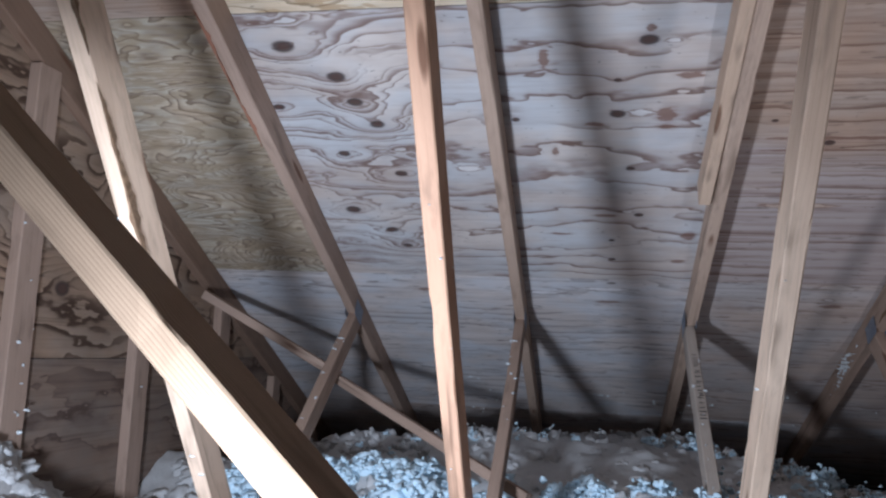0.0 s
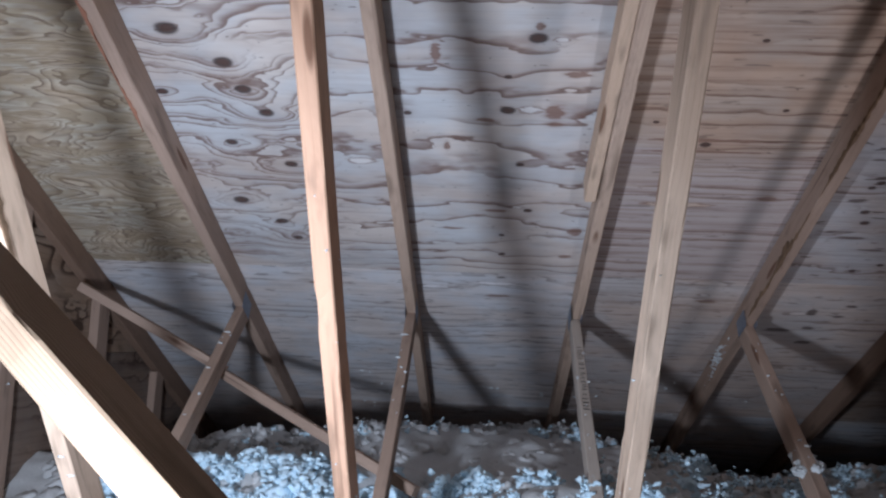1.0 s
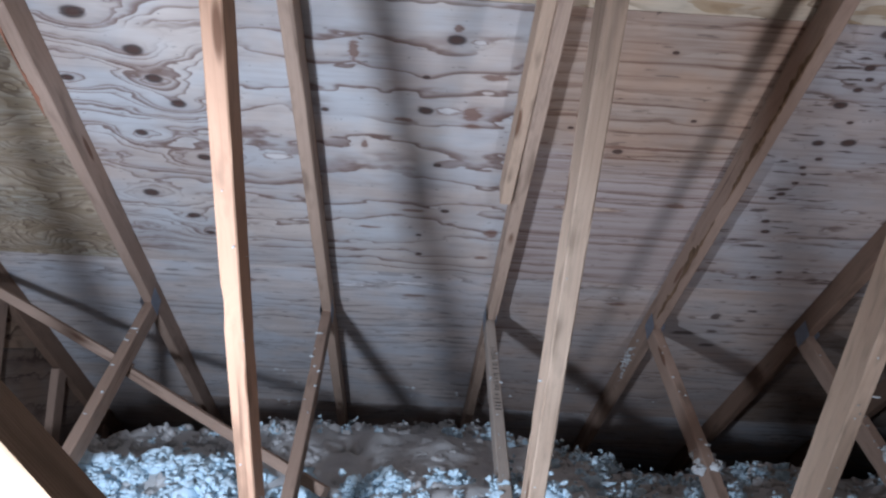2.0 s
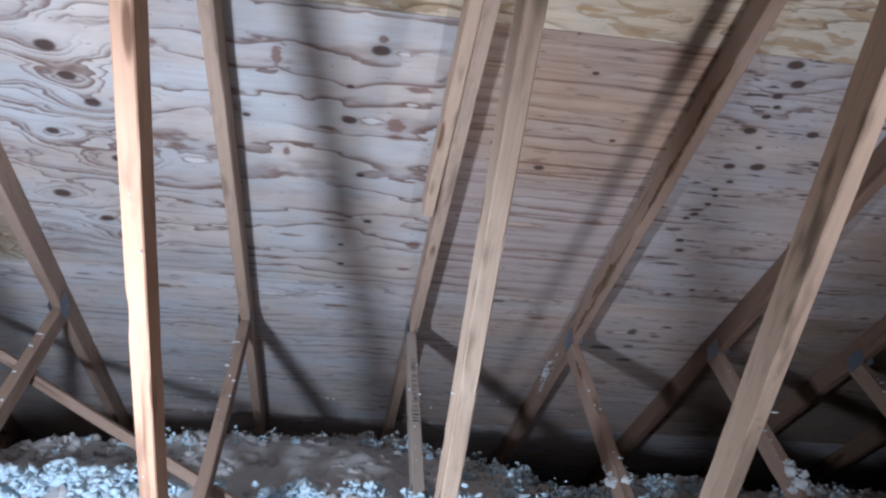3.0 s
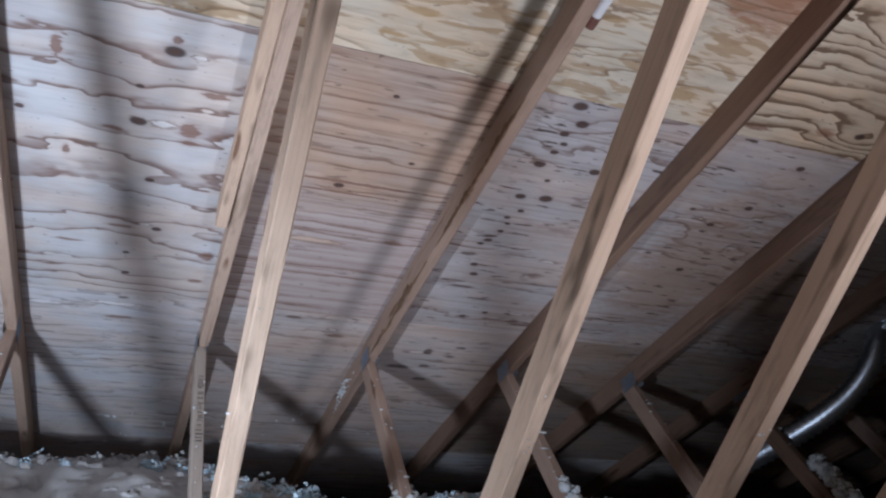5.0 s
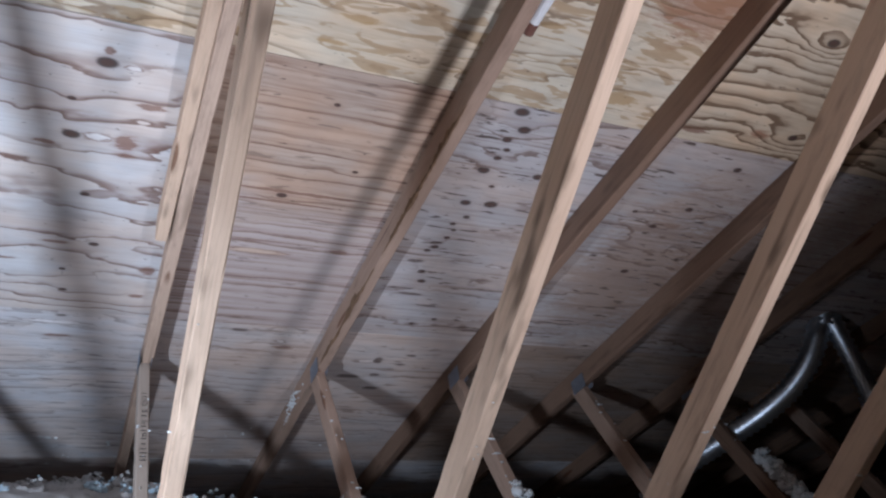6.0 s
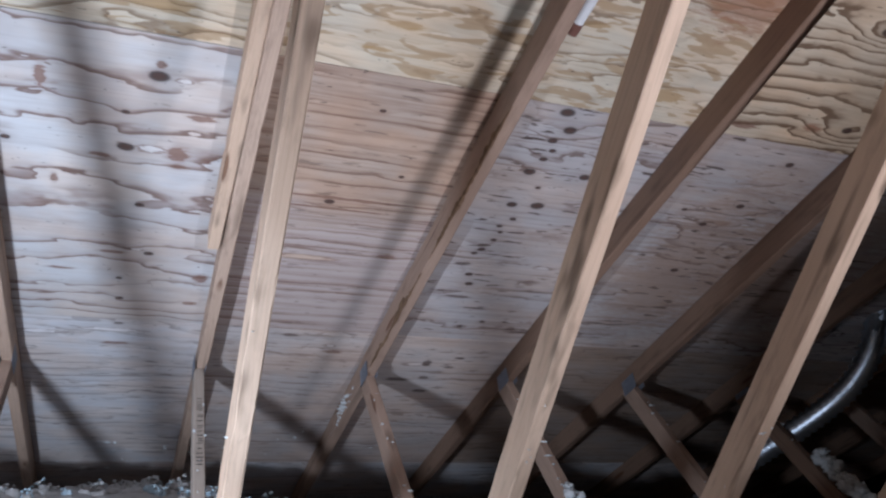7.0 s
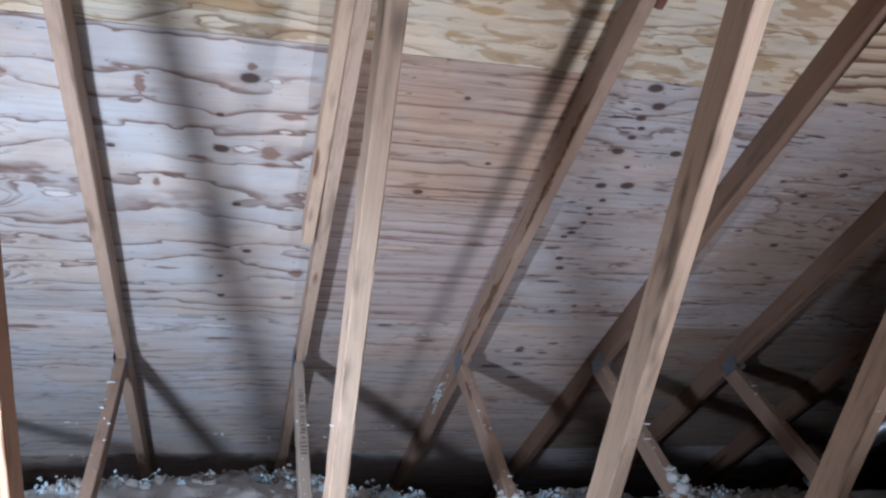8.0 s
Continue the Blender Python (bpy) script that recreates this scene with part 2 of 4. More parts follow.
def lumber(name, pale, mid, dark, rings=60.0, stain=0.5, ring_depth=0.15):
    """Sawn softwood; the object's x runs along the board."""
    n = Nodes(name, rough=0.7)
    shift = n.math("MULTIPLY", n.random(), 40.0)
    p = n.place()
    gap = n.add("ShaderNodeCombineXYZ")
    for socket in gap.inputs:
        n.put(socket, shift)
    q = n.vec("ADD", p, gap.outputs[0])
    split = n.add("ShaderNodeSeparateXYZ")
    n.put(split.inputs[0], p)
    big = n.noise(n.vec("MULTIPLY", q, (0.9, 7, 7)), 1.0, 2.0, 0.5, 0.3)
    field = n.math("ADD", n.math("MULTIPLY", n.math("ADD", split.outputs[1], n.math("MULTIPLY", split.outputs[2], 0.7)), rings),
                   n.math("MULTIPLY", big, 9.0))
    saw = n.math("FRACT", field)
    late = n.math("MULTIPLY", n.math("POWER", saw, 3.0), n.step(saw, 1.0, 0.9))
    fibre = n.noise(n.vec("MULTIPLY", q, (7, 260, 260)), 1.0, 3.0, 0.65)
    cloud = n.noise(n.vec("MULTIPLY", q, (2.2, 9, 9)), 1.0, 3.0, 0.55)
    blot = n.noise(n.vec("MULTIPLY", q, (3.5, 14, 14)), 1.0, 2.5, 0.6)
    cell = n.add("ShaderNodeTexVoronoi", feature="F1")
    n.put(cell.inputs["Vector"], n.vec("MULTIPLY", q, (2.3, 13, 13)))
    cell.inputs["Scale"].default_value = 1.0
    knot = n.math("MULTIPLY", n.step(cell.outputs["Distance"], 0.17, 0.10), n.step(n.noise(q, 2.0, 0.0), 0.48, 0.56))
    tint = n.math("ADD", n.math("MULTIPLY", n.random(), 0.7), 0.0)
    colour = n.mix(tint, pale, mid)
    colour = n.mix(n.math("MULTIPLY", n.step(cloud, 0.35, 0.75), 0.5), colour, mid)
    colour = n.mix(n.math("MULTIPLY", late, ring_depth), colour, dark)
    colour = n.mix(n.math("MULTIPLY", n.step(fibre, 0.5, 0.8), 0.18), colour, dark)
    colour = n.mix(n.math("MULTIPLY", n.step(blot, 0.57, 0.74), stain), colour, (0.10, 0.066, 0.045))
    dirt = n.noise(n.vec("MULTIPLY", q, (5, 22, 22)), 1.0, 4.0, 0.7)
    colour = n.mix(n.math("MULTIPLY", n.step(dirt, 0.5, 0.76), 0.45), colour, tuple(0.45 * c for c in mid))
    pitch = n.noise(n.vec("MULTIPLY", q, (1.6, 34, 34)), 1.0, 2.5, 0.55)
    some = n.step(n.noise(n.vec("MULTIPLY", q, (0.7, 0.2, 0.2)), 1.0, 0.0), 0.42, 0.58)
    colour = n.mix(n.math("MULTIPLY", n.math("MULTIPLY", n.step(pitch, 0.60, 0.76), some), 0.62), colour, (0.085, 0.045, 0.028))
    colour = n.mix(n.math("MULTIPLY", knot, 0.8), colour, (0.12, 0.045, 0.02))
    height = n.math("ADD", n.math("MULTIPLY", fibre, 0.7), n.math("MULTIPLY", late, 0.4))
    return n.finish(colour, height, 0.4, 0.0012)


def plain(name, colour, rough=0.8, metal=0.0, vary=0.15, scale=30.0, bump=0.2):
    n = Nodes(name, rough, metal)
    p = n.place()
    a = n.noise(p, scale, 4.0, 0.6)
    b = n.noise(p, scale * 0.13, 2.0, 0.5)
    deep = tuple(c * (1 - 2 * vary) for c in colour)
    c = n.mix(n.step(a, 0.3, 0.7), deep, colour)
    c = n.mix(n.math("MULTIPLY", n.step(b, 0.4, 0.7), 0.6), c, deep)
    return n.finish(c, a, bump, 0.002)


def slope(y):
    return y / COS


WOOD_WEB = lumber("web_pine", (0.70, 0.53, 0.405), (0.54, 0.38, 0.275), (0.31, 0.165, 0.10), stain=0.72)
WOOD_CHORD = lumber("chord_fir", (0.42, 0.30, 0.236), (0.31, 0.21, 0.158), (0.16, 0.10, 0.08), rings=75)
WOOD_BRACE = lumber("brace_fir", (0.54, 0.395, 0.29), (0.43, 0.30, 0.21), (0.17, 0.09, 0.055), rings=230, ring_depth=0.6)
WOOD_TAN = lumber("chord_tan", (0.56, 0.415, 0.325), (0.45, 0.32, 0.245), (0.21, 0.13, 0.095), rings=75)
# chord fir, darkened for the shade on the gable and far right trusses
WOOD_SHADED = lumber("chord_shaded", (0.285, 0.185, 0.135), (0.205, 0.128, 0.09), (0.11, 0.065, 0.045), rings=75)
WOOD_ORANGE = lumber("web_fir_orange", (0.62, 0.375, 0.255), (0.54, 0.31, 0.20), (0.33, 0.16, 0.09))
WOOD_GREY = lumber("web_pine_grey", (0.47, 0.41, 0.36), (0.40, 0.33, 0.28), (0.22, 0.15, 0.11))
WOOD_RED = lumber("fir_red_heart", (0.40, 0.19, 0.125), (0.31, 0.135, 0.085), (0.16, 0.06, 0.04))
BARK = plain("bark", (0.25, 0.155, 0.095), 0.9, 0, 0.25, 55, 0.6)
STEEL = plain("galvanized_steel", (0.29, 0.32, 0.38), 0.5, 0.55, 0.12, 60)
FOIL = plain("duct_foil", (0.74, 0.84, 0.95), 0.33, 1.0, 0.06, 90, 0.5)
# one fluff in two tones: greyer for its shaded body, whiter for lit clumps
FLUFF = plain("shaded_fluff", (0.59, 0.59, 0.59), 0.95, 0.0, 0.06, 120, 0.6)
LIT_FLUFF = plain("lit_fluff", (0.68, 0.86, 0.97), 0.95, 0.0, 0.03, 120, 0.6)
FLAKE = plain("pale_flake", (0.74, 0.78, 0.80), 0.95, 0.0, 0.05, 160, 0.5)
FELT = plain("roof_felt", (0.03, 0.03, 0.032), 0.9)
DRYWALL = plain("drywall", (0.62, 0.61, 0.58), 0.9, 0, 0.05)
INK = plain("stamp_ink", (0.03, 0.028, 0.03), 0.8)
PVC = plain("white_plastic", (0.78, 0.80, 0.83), 0.4, 0, 0.04)
RUST = plain("rust", (0.20, 0.095, 0.075), 0.85)
PALE = (0.605, 0.58, 0.57)
RED = (0.165, 0.083, 0.062)


def spots(rows):
    return [(x, slope(y), r) for x, y, r in rows]


def marks(rows):
    return [(x, slope(y), rx, slope(ry), kind) for x, y, rx, ry, kind in rows]


PLY = {
    "gable_side": plywood("veneer_mottled", 1, (0.54, 0.465, 0.37), (0.43, 0.355, 0.27), (0.15, 0.10, 0.07), 10, 3.0, 2.4, 6.5, swirl=0.9, contrast=0.6, blotch=0.9,
                          fade=(0.3, 0.6), fill=0.65, thin=0.84, ochre=((0.31, 0.235, 0.15), 0.55, 0.56)),
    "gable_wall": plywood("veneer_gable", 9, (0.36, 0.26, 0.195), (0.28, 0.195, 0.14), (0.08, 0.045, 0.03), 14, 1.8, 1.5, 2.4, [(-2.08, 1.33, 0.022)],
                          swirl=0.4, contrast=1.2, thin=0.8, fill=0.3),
    "knotty": plywood("veneer_cathedral", 2, PALE, (0.47, 0.425, 0.41), RED, knots=spots(
        [(-0.723, 2.044, 0.017), (-0.844, 1.941, 0.021), (-0.646, 2.218, 0.015), (-0.617, 2.422, 0.014), (-0.824, 2.596, 0.017),
         (-0.692, 2.132, 0.016), (-0.782, 2.335, 0.012), (-0.709, 2.70, 0.015), (-0.672, 2.787, 0.012), (-0.929, 2.147, 0.012), (0.119, 1.954, 0.016),
         (0.052, 2.190, 0.014), (-0.234, 2.206, 0.008), (0.096, 2.401, 0.009), (0.133, 2.609, 0.010), (0.051, 2.74, 0.007), (0.056, 2.845, 0.008), (0.048, 2.075, 0.008)]),
        rings=[slope(y) for y in (1.80, 1.87, 1.97, 2.065, 2.15, 2.255, 2.36, 2.50, 2.62, 2.72, 2.80, 2.86, 2.91, 2.95, 3.0)], wave=2.0, across=2.2, along=5.5,
        double=-0.45, jagged=0.35, thin=0.90, grain=0.10, contrast=0.88, fade=(0.28, 0.52), blotch=1.0, fill=0.06, stains=marks(
            [(-0.144, 2.005, 0.013, 0.036, BROWN), (0.124, 1.920, 0.012, 0.010, BROWN), (0.235, 2.064, 0.036, 0.009, BROWN), (-0.010, 2.226, 0.030, 0.008, BROWN),
             (0.185, 2.195, 0.030, 0.026, BROWN), (0.190, 2.238, 0.030, 0.008, BROWN), (0.300, 2.715, 0.022, 0.020, BROWN), (0.022, 2.615, 0.035, 0.006, BROWN),
             (-0.125, 2.330, 0.010, 0.018, BROWN), (-0.12, 2.71, 0.045, 0.006, BROWN), (-0.47, 2.00, 0.035, 0.012, BROWN), (0.28, 2.85, 0.030, 0.012, BROWN),
             (0.115, 2.187, 0.036, 0.013, CREAM), (0.182, 1.958, 0.018, 0.006, CREAM), (-0.396, 2.40, 0.040, 0.012, CREAM), (0.100, 2.596, 0.022, 0.005, CREAM)])),
    "straight": plywood("veneer_straight", 3, (0.49, 0.375, 0.30), (0.405, 0.295, 0.23), (0.17, 0.085, 0.06), 20, 0.22, 0.5, 2.0, spots(
        [(0.628, 2.301, 0.011), (0.685, 1.951, 0.006), (0.81, 2.17, 0.006), (0.47, 2.22, 0.006)]), contrast=0.7, grain=0.48, fade=(0.42, 0.64), dash=0.45, fill=0.10,
        blotch=0.25, thin=0.86, jagged=0.2, wrap=0.5, tint=((0.455, 0.385, 0.365), slope(2.22), slope(2.5)), stains=marks(
            [(0.875, 2.523, 0.035, 0.012, BROWN), (0.60, 2.56, 0.11, 0.010, CREAM), (0.70, 2.285, 0.30, 0.006, BROWN), (0.62, 2.33, 0.20, 0.004, BROWN)])),
    "pin_knots": plywood("veneer_pin_knots", 4, (0.52, 0.48, 0.475), (0.425, 0.375, 0.36), (0.15, 0.088, 0.068), 11, 0.9, 0.8, 3.2, spots(
        [(1.192, 1.860, 0.016), (1.231, 1.917, 0.014), (1.199, 1.961, 0.010), (1.218, 1.996, 0.007), (1.206, 2.031, 0.009), (1.188, 2.084, 0.014), (1.373, 2.077, 0.012),
         (1.246, 2.142, 0.006), (1.196, 2.223, 0.013), (1.282, 2.216, 0.016), (1.229, 2.285, 0.008), (1.199, 2.323, 0.007), (1.215, 2.350, 0.006), (1.209, 2.389, 0.007),
         (1.188, 2.440, 0.010), (1.169, 2.461, 0.008), (1.197, 2.571, 0.011), (1.219, 2.623, 0.011), (1.289, 2.879, 0.009), (1.367, 2.841, 0.008),
         (1.994, 2.105, 0.011), (1.916, 2.204, 0.010), (1.974, 2.446, 0.010), (2.029, 1.912, 0.011), (1.80, 2.15, 0.007)]), contrast=0.75, grain=0.35, fade=(0.45, 0.62),
        dash=0.9, fill=0.08, blotch=0.4, wrap=0.4, thin=0.88, stains=marks(
            [(1.455, 2.506, 0.035, 0.008, CREAM), (1.49, 2.83, 0.040, 0.007, CREAM), (1.21, 2.70, 0.045, 0.008, SOOT), (1.30, 2.76, 0.05, 0.006, SOOT), (1.15, 2.52, 0.03, 0.008, SOOT),
             (1.85, 2.20, 0.09, 0.009, CREAM), (1.98, 2.19, 0.05, 0.010, BROWN), (1.86, 2.33, 0.06, 0.006, SOOT), (1.98, 2.45, 0.22, 0.40, TAN), (2.5, 2.4, 0.35, 0.5, TAN)])),
    # lower gable sheet, a darker brown than the sheet above its seam
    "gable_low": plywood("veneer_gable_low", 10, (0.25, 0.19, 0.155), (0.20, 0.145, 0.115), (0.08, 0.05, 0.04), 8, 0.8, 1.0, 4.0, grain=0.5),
    "golden": plywood("veneer_golden", 5, (0.67, 0.595, 0.485), (0.58, 0.485, 0.365), (0.20, 0.125, 0.075), 15, 0.9, 1.4, 5.0, swirl=0.4, blotch=0.45, grain=0.25, fade=(0.42, 0.58),
                      fill=0.16, contrast=0.7, thin=0.84, ochre=((0.37, 0.25, 0.14), 0.75, 0.60), stains=marks(
                          [(1.50, 1.44, 0.16, 0.10, RUSTY), (1.25, 1.38, 0.16, 0.08, RUSTY), (1.44, 1.755, 0.055, 0.022, OCHRE), (0.66, 1.70, 0.05, 0.010, OCHRE), (0.62, 1.775, 0.05, 0.008, OCHRE),
                           (0.10, 1.76, 0.09, 0.020, OCHRE), (1.13, 1.60, 0.035, 0.010, OCHRE)])),
    "golden_wave": plywood("veneer_golden_wave", 6, (0.68, 0.545, 0.405), (0.57, 0.43, 0.30), (0.15, 0.085, 0.05), 20, 0.7, 0.9, 1.8, spots([(2.108, 1.756, 0.013), (1.94, 1.45, 0.014)]),
                           swirl=0.3, contrast=0.9, grain=0.25, fill=0.55, fade=(0.25, 0.45), thin=0.80, wrap=1.8, blotch=0.4,
                           stains=marks([(1.983, 1.768, 0.036, 0.013, RUSTY), (1.74, 1.80, 0.05, 0.012, BROWN)])),
    "eave_grey": plywood("veneer_eave", 7, (0.69, 0.675, 0.69), (0.59, 0.555, 0.55), (0.16, 0.11, 0.10), 15, 0.6, 0.9, 3.0, contrast=0.58, grain=0.28, fade=(0.44, 0.66), dash=0.55,
                         fill=0.08, blotch=0.35, thin=0.86, stains=marks([(0.03, 3.03, 0.11, 0.010, CREAM), (-0.20, 3.06, 0.09, 0.012, CREAM), (0.05, 3.11, 0.05, 0.009, BROWN),
                                                                      (0.056, 2.99, 0.020, 0.006, SOOT), (-0.62, 3.06, 0.08, 0.012, BROWN)])),
    "eave_brown": plywood("veneer_eave_brown", 8, (0.56, 0.49, 0.46), (0.46, 0.385, 0.35), (0.15, 0.09, 0.07), 14, 0.7, 0.9, 3.0, contrast=0.5, grain=0.32, fade=(0.46, 0.66), dash=0.55,
                          fill=0.08, blotch=0.35, thin=0.86, stains=marks(
                              [(1.20, 3.16, 0.050, 0.012, CREAM), (1.255, 3.15, 0.018, 0.020, SOOT), (1.17, 3.28, 0.05, 0.014, SOOT), (1.28, 3.26, 0.022, 0.012, SOOT), (1.30, 3.37, 0.030, 0.012, SOOT),
                               (1.36, 3.17, 0.022, 0.008, SOOT), (1.38, 3.10, 0.022, 0.008, SOOT), (0.82, 3.06, 0.022, 0.010, CREAM), (0.84, 3.10, 0.04, 0.009, BROWN), (0.66, 3.0, 0.03, 0.008, SOOT)])),
    # brown veneer with the shade of the far right bays put into its tone
    "eave_shaded": plywood("veneer_eave_shaded", 11, (0.40, 0.32, 0.275), (0.33, 0.255, 0.21), (0.12, 0.072, 0.055), 13, 0.7, 0.9, 3.0, contrast=0.6, grain=0.42, fade=(0.45, 0.64),
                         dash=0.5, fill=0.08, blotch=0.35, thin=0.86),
}


# ---- mesh helpers ----
def mesh_object(name, verts, faces, material, matrix=None, parent=None, label="", smooth=False):
    data = bpy.data.meshes.new(name)
    data.from_pydata(verts, [], faces)
    data.materials.append(material)
    if smooth:
        data.shade_smooth()
    data.update()
    ob = new(name, data)
    if parent is not None:
        ob.parent = parent
    if matrix is not None:
        ob.matrix_basis = parent.matrix_basis.inverted() @ matrix if parent is not None else matrix
    if label:
        ob["label"] = label
    return ob


def group_at(name, place, label, category, group="", kind=""):
    ob = new(name)
    ob.empty_display_size = 0.05
    ob.matrix_basis = Matrix.Translation(place)
    return tagged(ob, label, category, group, kind)


def axes(p0, p1, side):
    """Axes whose x runs from p0 to p1 and whose y lies nearest to side."""
    x = (Vector(p1) - Vector(p0)).normalized()
    y = (Vector(side) - x * Vector(side).dot(x)).normalized()
    z = x.cross(y)
    m = Matrix((x, y, z)).transposed().to_4x4()
    m.translation = Vector(p0)
    return m


def board(name, p0, p1, side, a, b, material, parent=None, label="", warp=0.002, seed=0):
    """A sawn board from p0 to p1 with eased edges, a wide along side and b across it."""
    length = (Vector(p1) - Vector(p0)).length
    steps = max(2, int(length / 0.035))
    rnd = random.Random(seed * 77 + int(length * 1000))
    phase, bow = rnd.uniform(0, 6.3), rnd.uniform(-1, 1) * warp * 1.6
    c = 0.0028
    ring = [(-a / 2 + c, -b / 2), (a / 2 - c, -b / 2), (a / 2, -b / 2 + c), (a / 2, b / 2 - c),
            (a / 2 - c, b / 2), (-a / 2 + c, b / 2), (-a / 2, b / 2 - c), (-a / 2, -b / 2 + c)]
    verts, faces = [], []
    for i in range(steps + 1):
        s = i / steps
        dy = bow * math.sin(math.pi * s) + warp * 0.4 * math.sin(phase + 5 * s)
        for y, z in ring:
            at = Vector((s * length * 4 + phase, y * 30, z * 30))
            w = noise.noise(at) * 0.0013 + noise.noise(at * 5.0) * 0.0006
            chip = max(0.0, noise.noise(Vector((s * length * 9 + phase, y * 55, z * 55))) - 0.42) * 0.012
            verts.append((s * length, (y - math.copysign(chip, y)) * (1 + w * 8) + dy, z + w - math.copysign(chip, z)))
    for i in range(steps):
        for j in range(8):
            k = (j + 1) % 8
            faces.append((i * 8 + j, (i + 1) * 8 + j, (i + 1) * 8 + k, i * 8 + k))
    faces.append(tuple(range(8)))
    faces.append(tuple(steps * 8 + j for j in reversed(range(8))))
    return mesh_object(name, verts, faces, material, axes(p0, p1, side), parent, label)


def slab(name, corners, thick, normal, material, parent=None, label="", matrix=None):
    """A flat sheet with its face at corners, thick along normal."""
    up = Vector(normal) * thick
    low = [Vector(c) for c in corners]
    verts = [tuple(v) for v in low] + [tuple(v + up) for v in low]
    m = len(low)
    faces = [tuple(reversed(range(m))), tuple(range(m, 2 * m))] + [(i, (i + 1) % m, m + (i + 1) % m, m + i) for i in range(m)]
    return mesh_object(name, verts, faces, material, matrix, parent, label)


# ---- roof deck: plywood sheets on the trusses ----
DECK = Matrix(((1, 0, 0, 0), (0, COS, SIN, 0), (0, -SIN, COS, ROOF_Z), (0, 0, 0, 1)))
ROW = [RIDGE_Y, 0.72, 1.84, 2.965, 4.09, EAVE_Y]
END_X = truss_x(LAST) + 0.3
GABLE_X = truss_x(0) - 0.019
X = truss_x
SHEETS = [
    (0, [GABLE_X, X(2), X(6), X(10), END_X], ["golden", "straight", "golden_wave", "golden"]),
    (1, [GABLE_X, X(1), X(3), X(5), X(7), END_X], ["straight", "golden", "golden", "golden_wave", "straight"]),
    (2, [GABLE_X, X(1), X(3), X(4), X(8), END_X], ["gable_side", "knotty", "straight", "pin_knots", "eave_brown"]),
    (3, [GABLE_X, X(1), X(3), X(5), X(9), END_X], ["eave_grey", "eave_grey", "eave_brown", "eave_shaded", "eave_shaded"]),
    (4, [GABLE_X, X(3), X(7), END_X], ["eave_brown", "eave_grey", "eave_brown"]),
]
deck = group_at("roof_deck", (0, 0, ROOF_Z), "bare plywood roof deck, knotty veneer sheets over the trusses", "roof", kind="structure")
for row, cuts, kinds in SHEETS:
    y0, y1 = slope(ROW[row]) + 0.0015, slope(ROW[row + 1]) - 0.0015
    for x0, x1, kind in zip(cuts, cuts[1:], kinds):
        slab("plywood_sheet", [(x0 + 0.0015, y0, 0), (x1 - 0.0015, y0, 0), (x1 - 0.0015, y1, 0), (x0 + 0.0015, y1, 0)], 0.012, (0, 0, 1),
             PLY[kind], deck, matrix=DECK)
# unseen layer, added to keep outside light from the joints between sheets
tagged(slab("roof_cover", [(GABLE_X - 0.1, slope(RIDGE_Y) - 0.02, 0.0125), (END_X, slope(RIDGE_Y) - 0.02, 0.0125), (END_X, slope(EAVE_Y) + 0.1, 0.0125),
                           (GABLE_X - 0.1, slope(EAVE_Y) + 0.1, 0.0125)], 0.01, (0, 0, 1), FELT, matrix=DECK),
       "unseen dark felt over the plywood roof deck, added to block light", "roof", kind="structure")
# the other slope, behind the eye
BACK = Matrix.Translation((0, 2 * RIDGE_Y, 0)) @ Matrix.Diagonal((1, -1, 1, 1)) @ DECK
tagged(slab("roof_back", [(GABLE_X - 0.1, slope(RIDGE_Y), 0), (GABLE_X - 0.1, slope(EAVE_Y), 0), (END_X, slope(EAVE_Y), 0), (END_X, slope(RIDGE_Y), 0)],
            0.02, (0, 0, 1), PLY["eave_brown"], matrix=BACK), "plywood deck of the opposite roof slope", "roof", kind="structure")


# ---- ceiling below, walls that close the attic ----
BACK_Y = 2 * RIDGE_Y - EAVE_Y
tagged(slab("ceiling_board", [(GABLE_X - 0.1, BACK_Y, CHORD_Z - 0.016), (END_X, BACK_Y, CHORD_Z - 0.016), (END_X, EAVE_Y, CHORD_Z - 0.016),
                              (GABLE_X - 0.1, EAVE_Y, CHORD_Z - 0.016)], 0.013, (0, 0, 1), DRYWALL),
       "plasterboard ceiling under the trusses", "ceiling", kind="structure")
tagged(slab("wall_far_gable", [(END_X, BACK_Y, 0.3), (END_X, EAVE_Y, 0.3), (END_X, EAVE_Y, deck_z(EAVE_Y)), (END_X, RIDGE_Y, deck_z(RIDGE_Y)),
                               (END_X, BACK_Y, deck_z(BACK_Y))], 0.02, (1, 0, 0), PLY["eave_brown"]), "plywood end wall in the dark", "wall", kind="structure")

gable = group_at("wall_gable", (GABLE_X, 0, CHORD_Z), "plywood gable wall behind the end truss", "wall", kind="structure")
GABLE = Matrix(((0, 0, -1, GABLE_X), (-1, 0, 0, 0), (0, 1, 0, 0), (0, 0, 0, 1)))   # local x runs along -y, local y is up


def gable_sheet(z0, z1, kind):
    def edge(z):
        return min(EAVE_Y, (ROOF_Z - z) / RISE), max(BACK_Y, 2 * RIDGE_Y - (ROOF_Z - z) / RISE)
    a, b = edge(z0), edge(z1)
    slab("plywood_sheet", [(-a[0], z0, 0), (-a[1], z0, 0), (-b[1], z1, 0), (-b[0], z1, 0)], 0.012, (0, 0, 1), PLY[kind], gable, matrix=GABLE)


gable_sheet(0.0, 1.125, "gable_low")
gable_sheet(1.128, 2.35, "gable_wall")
gable_sheet(2.353, ROOF_Z - RISE * RIDGE_Y, "straight")

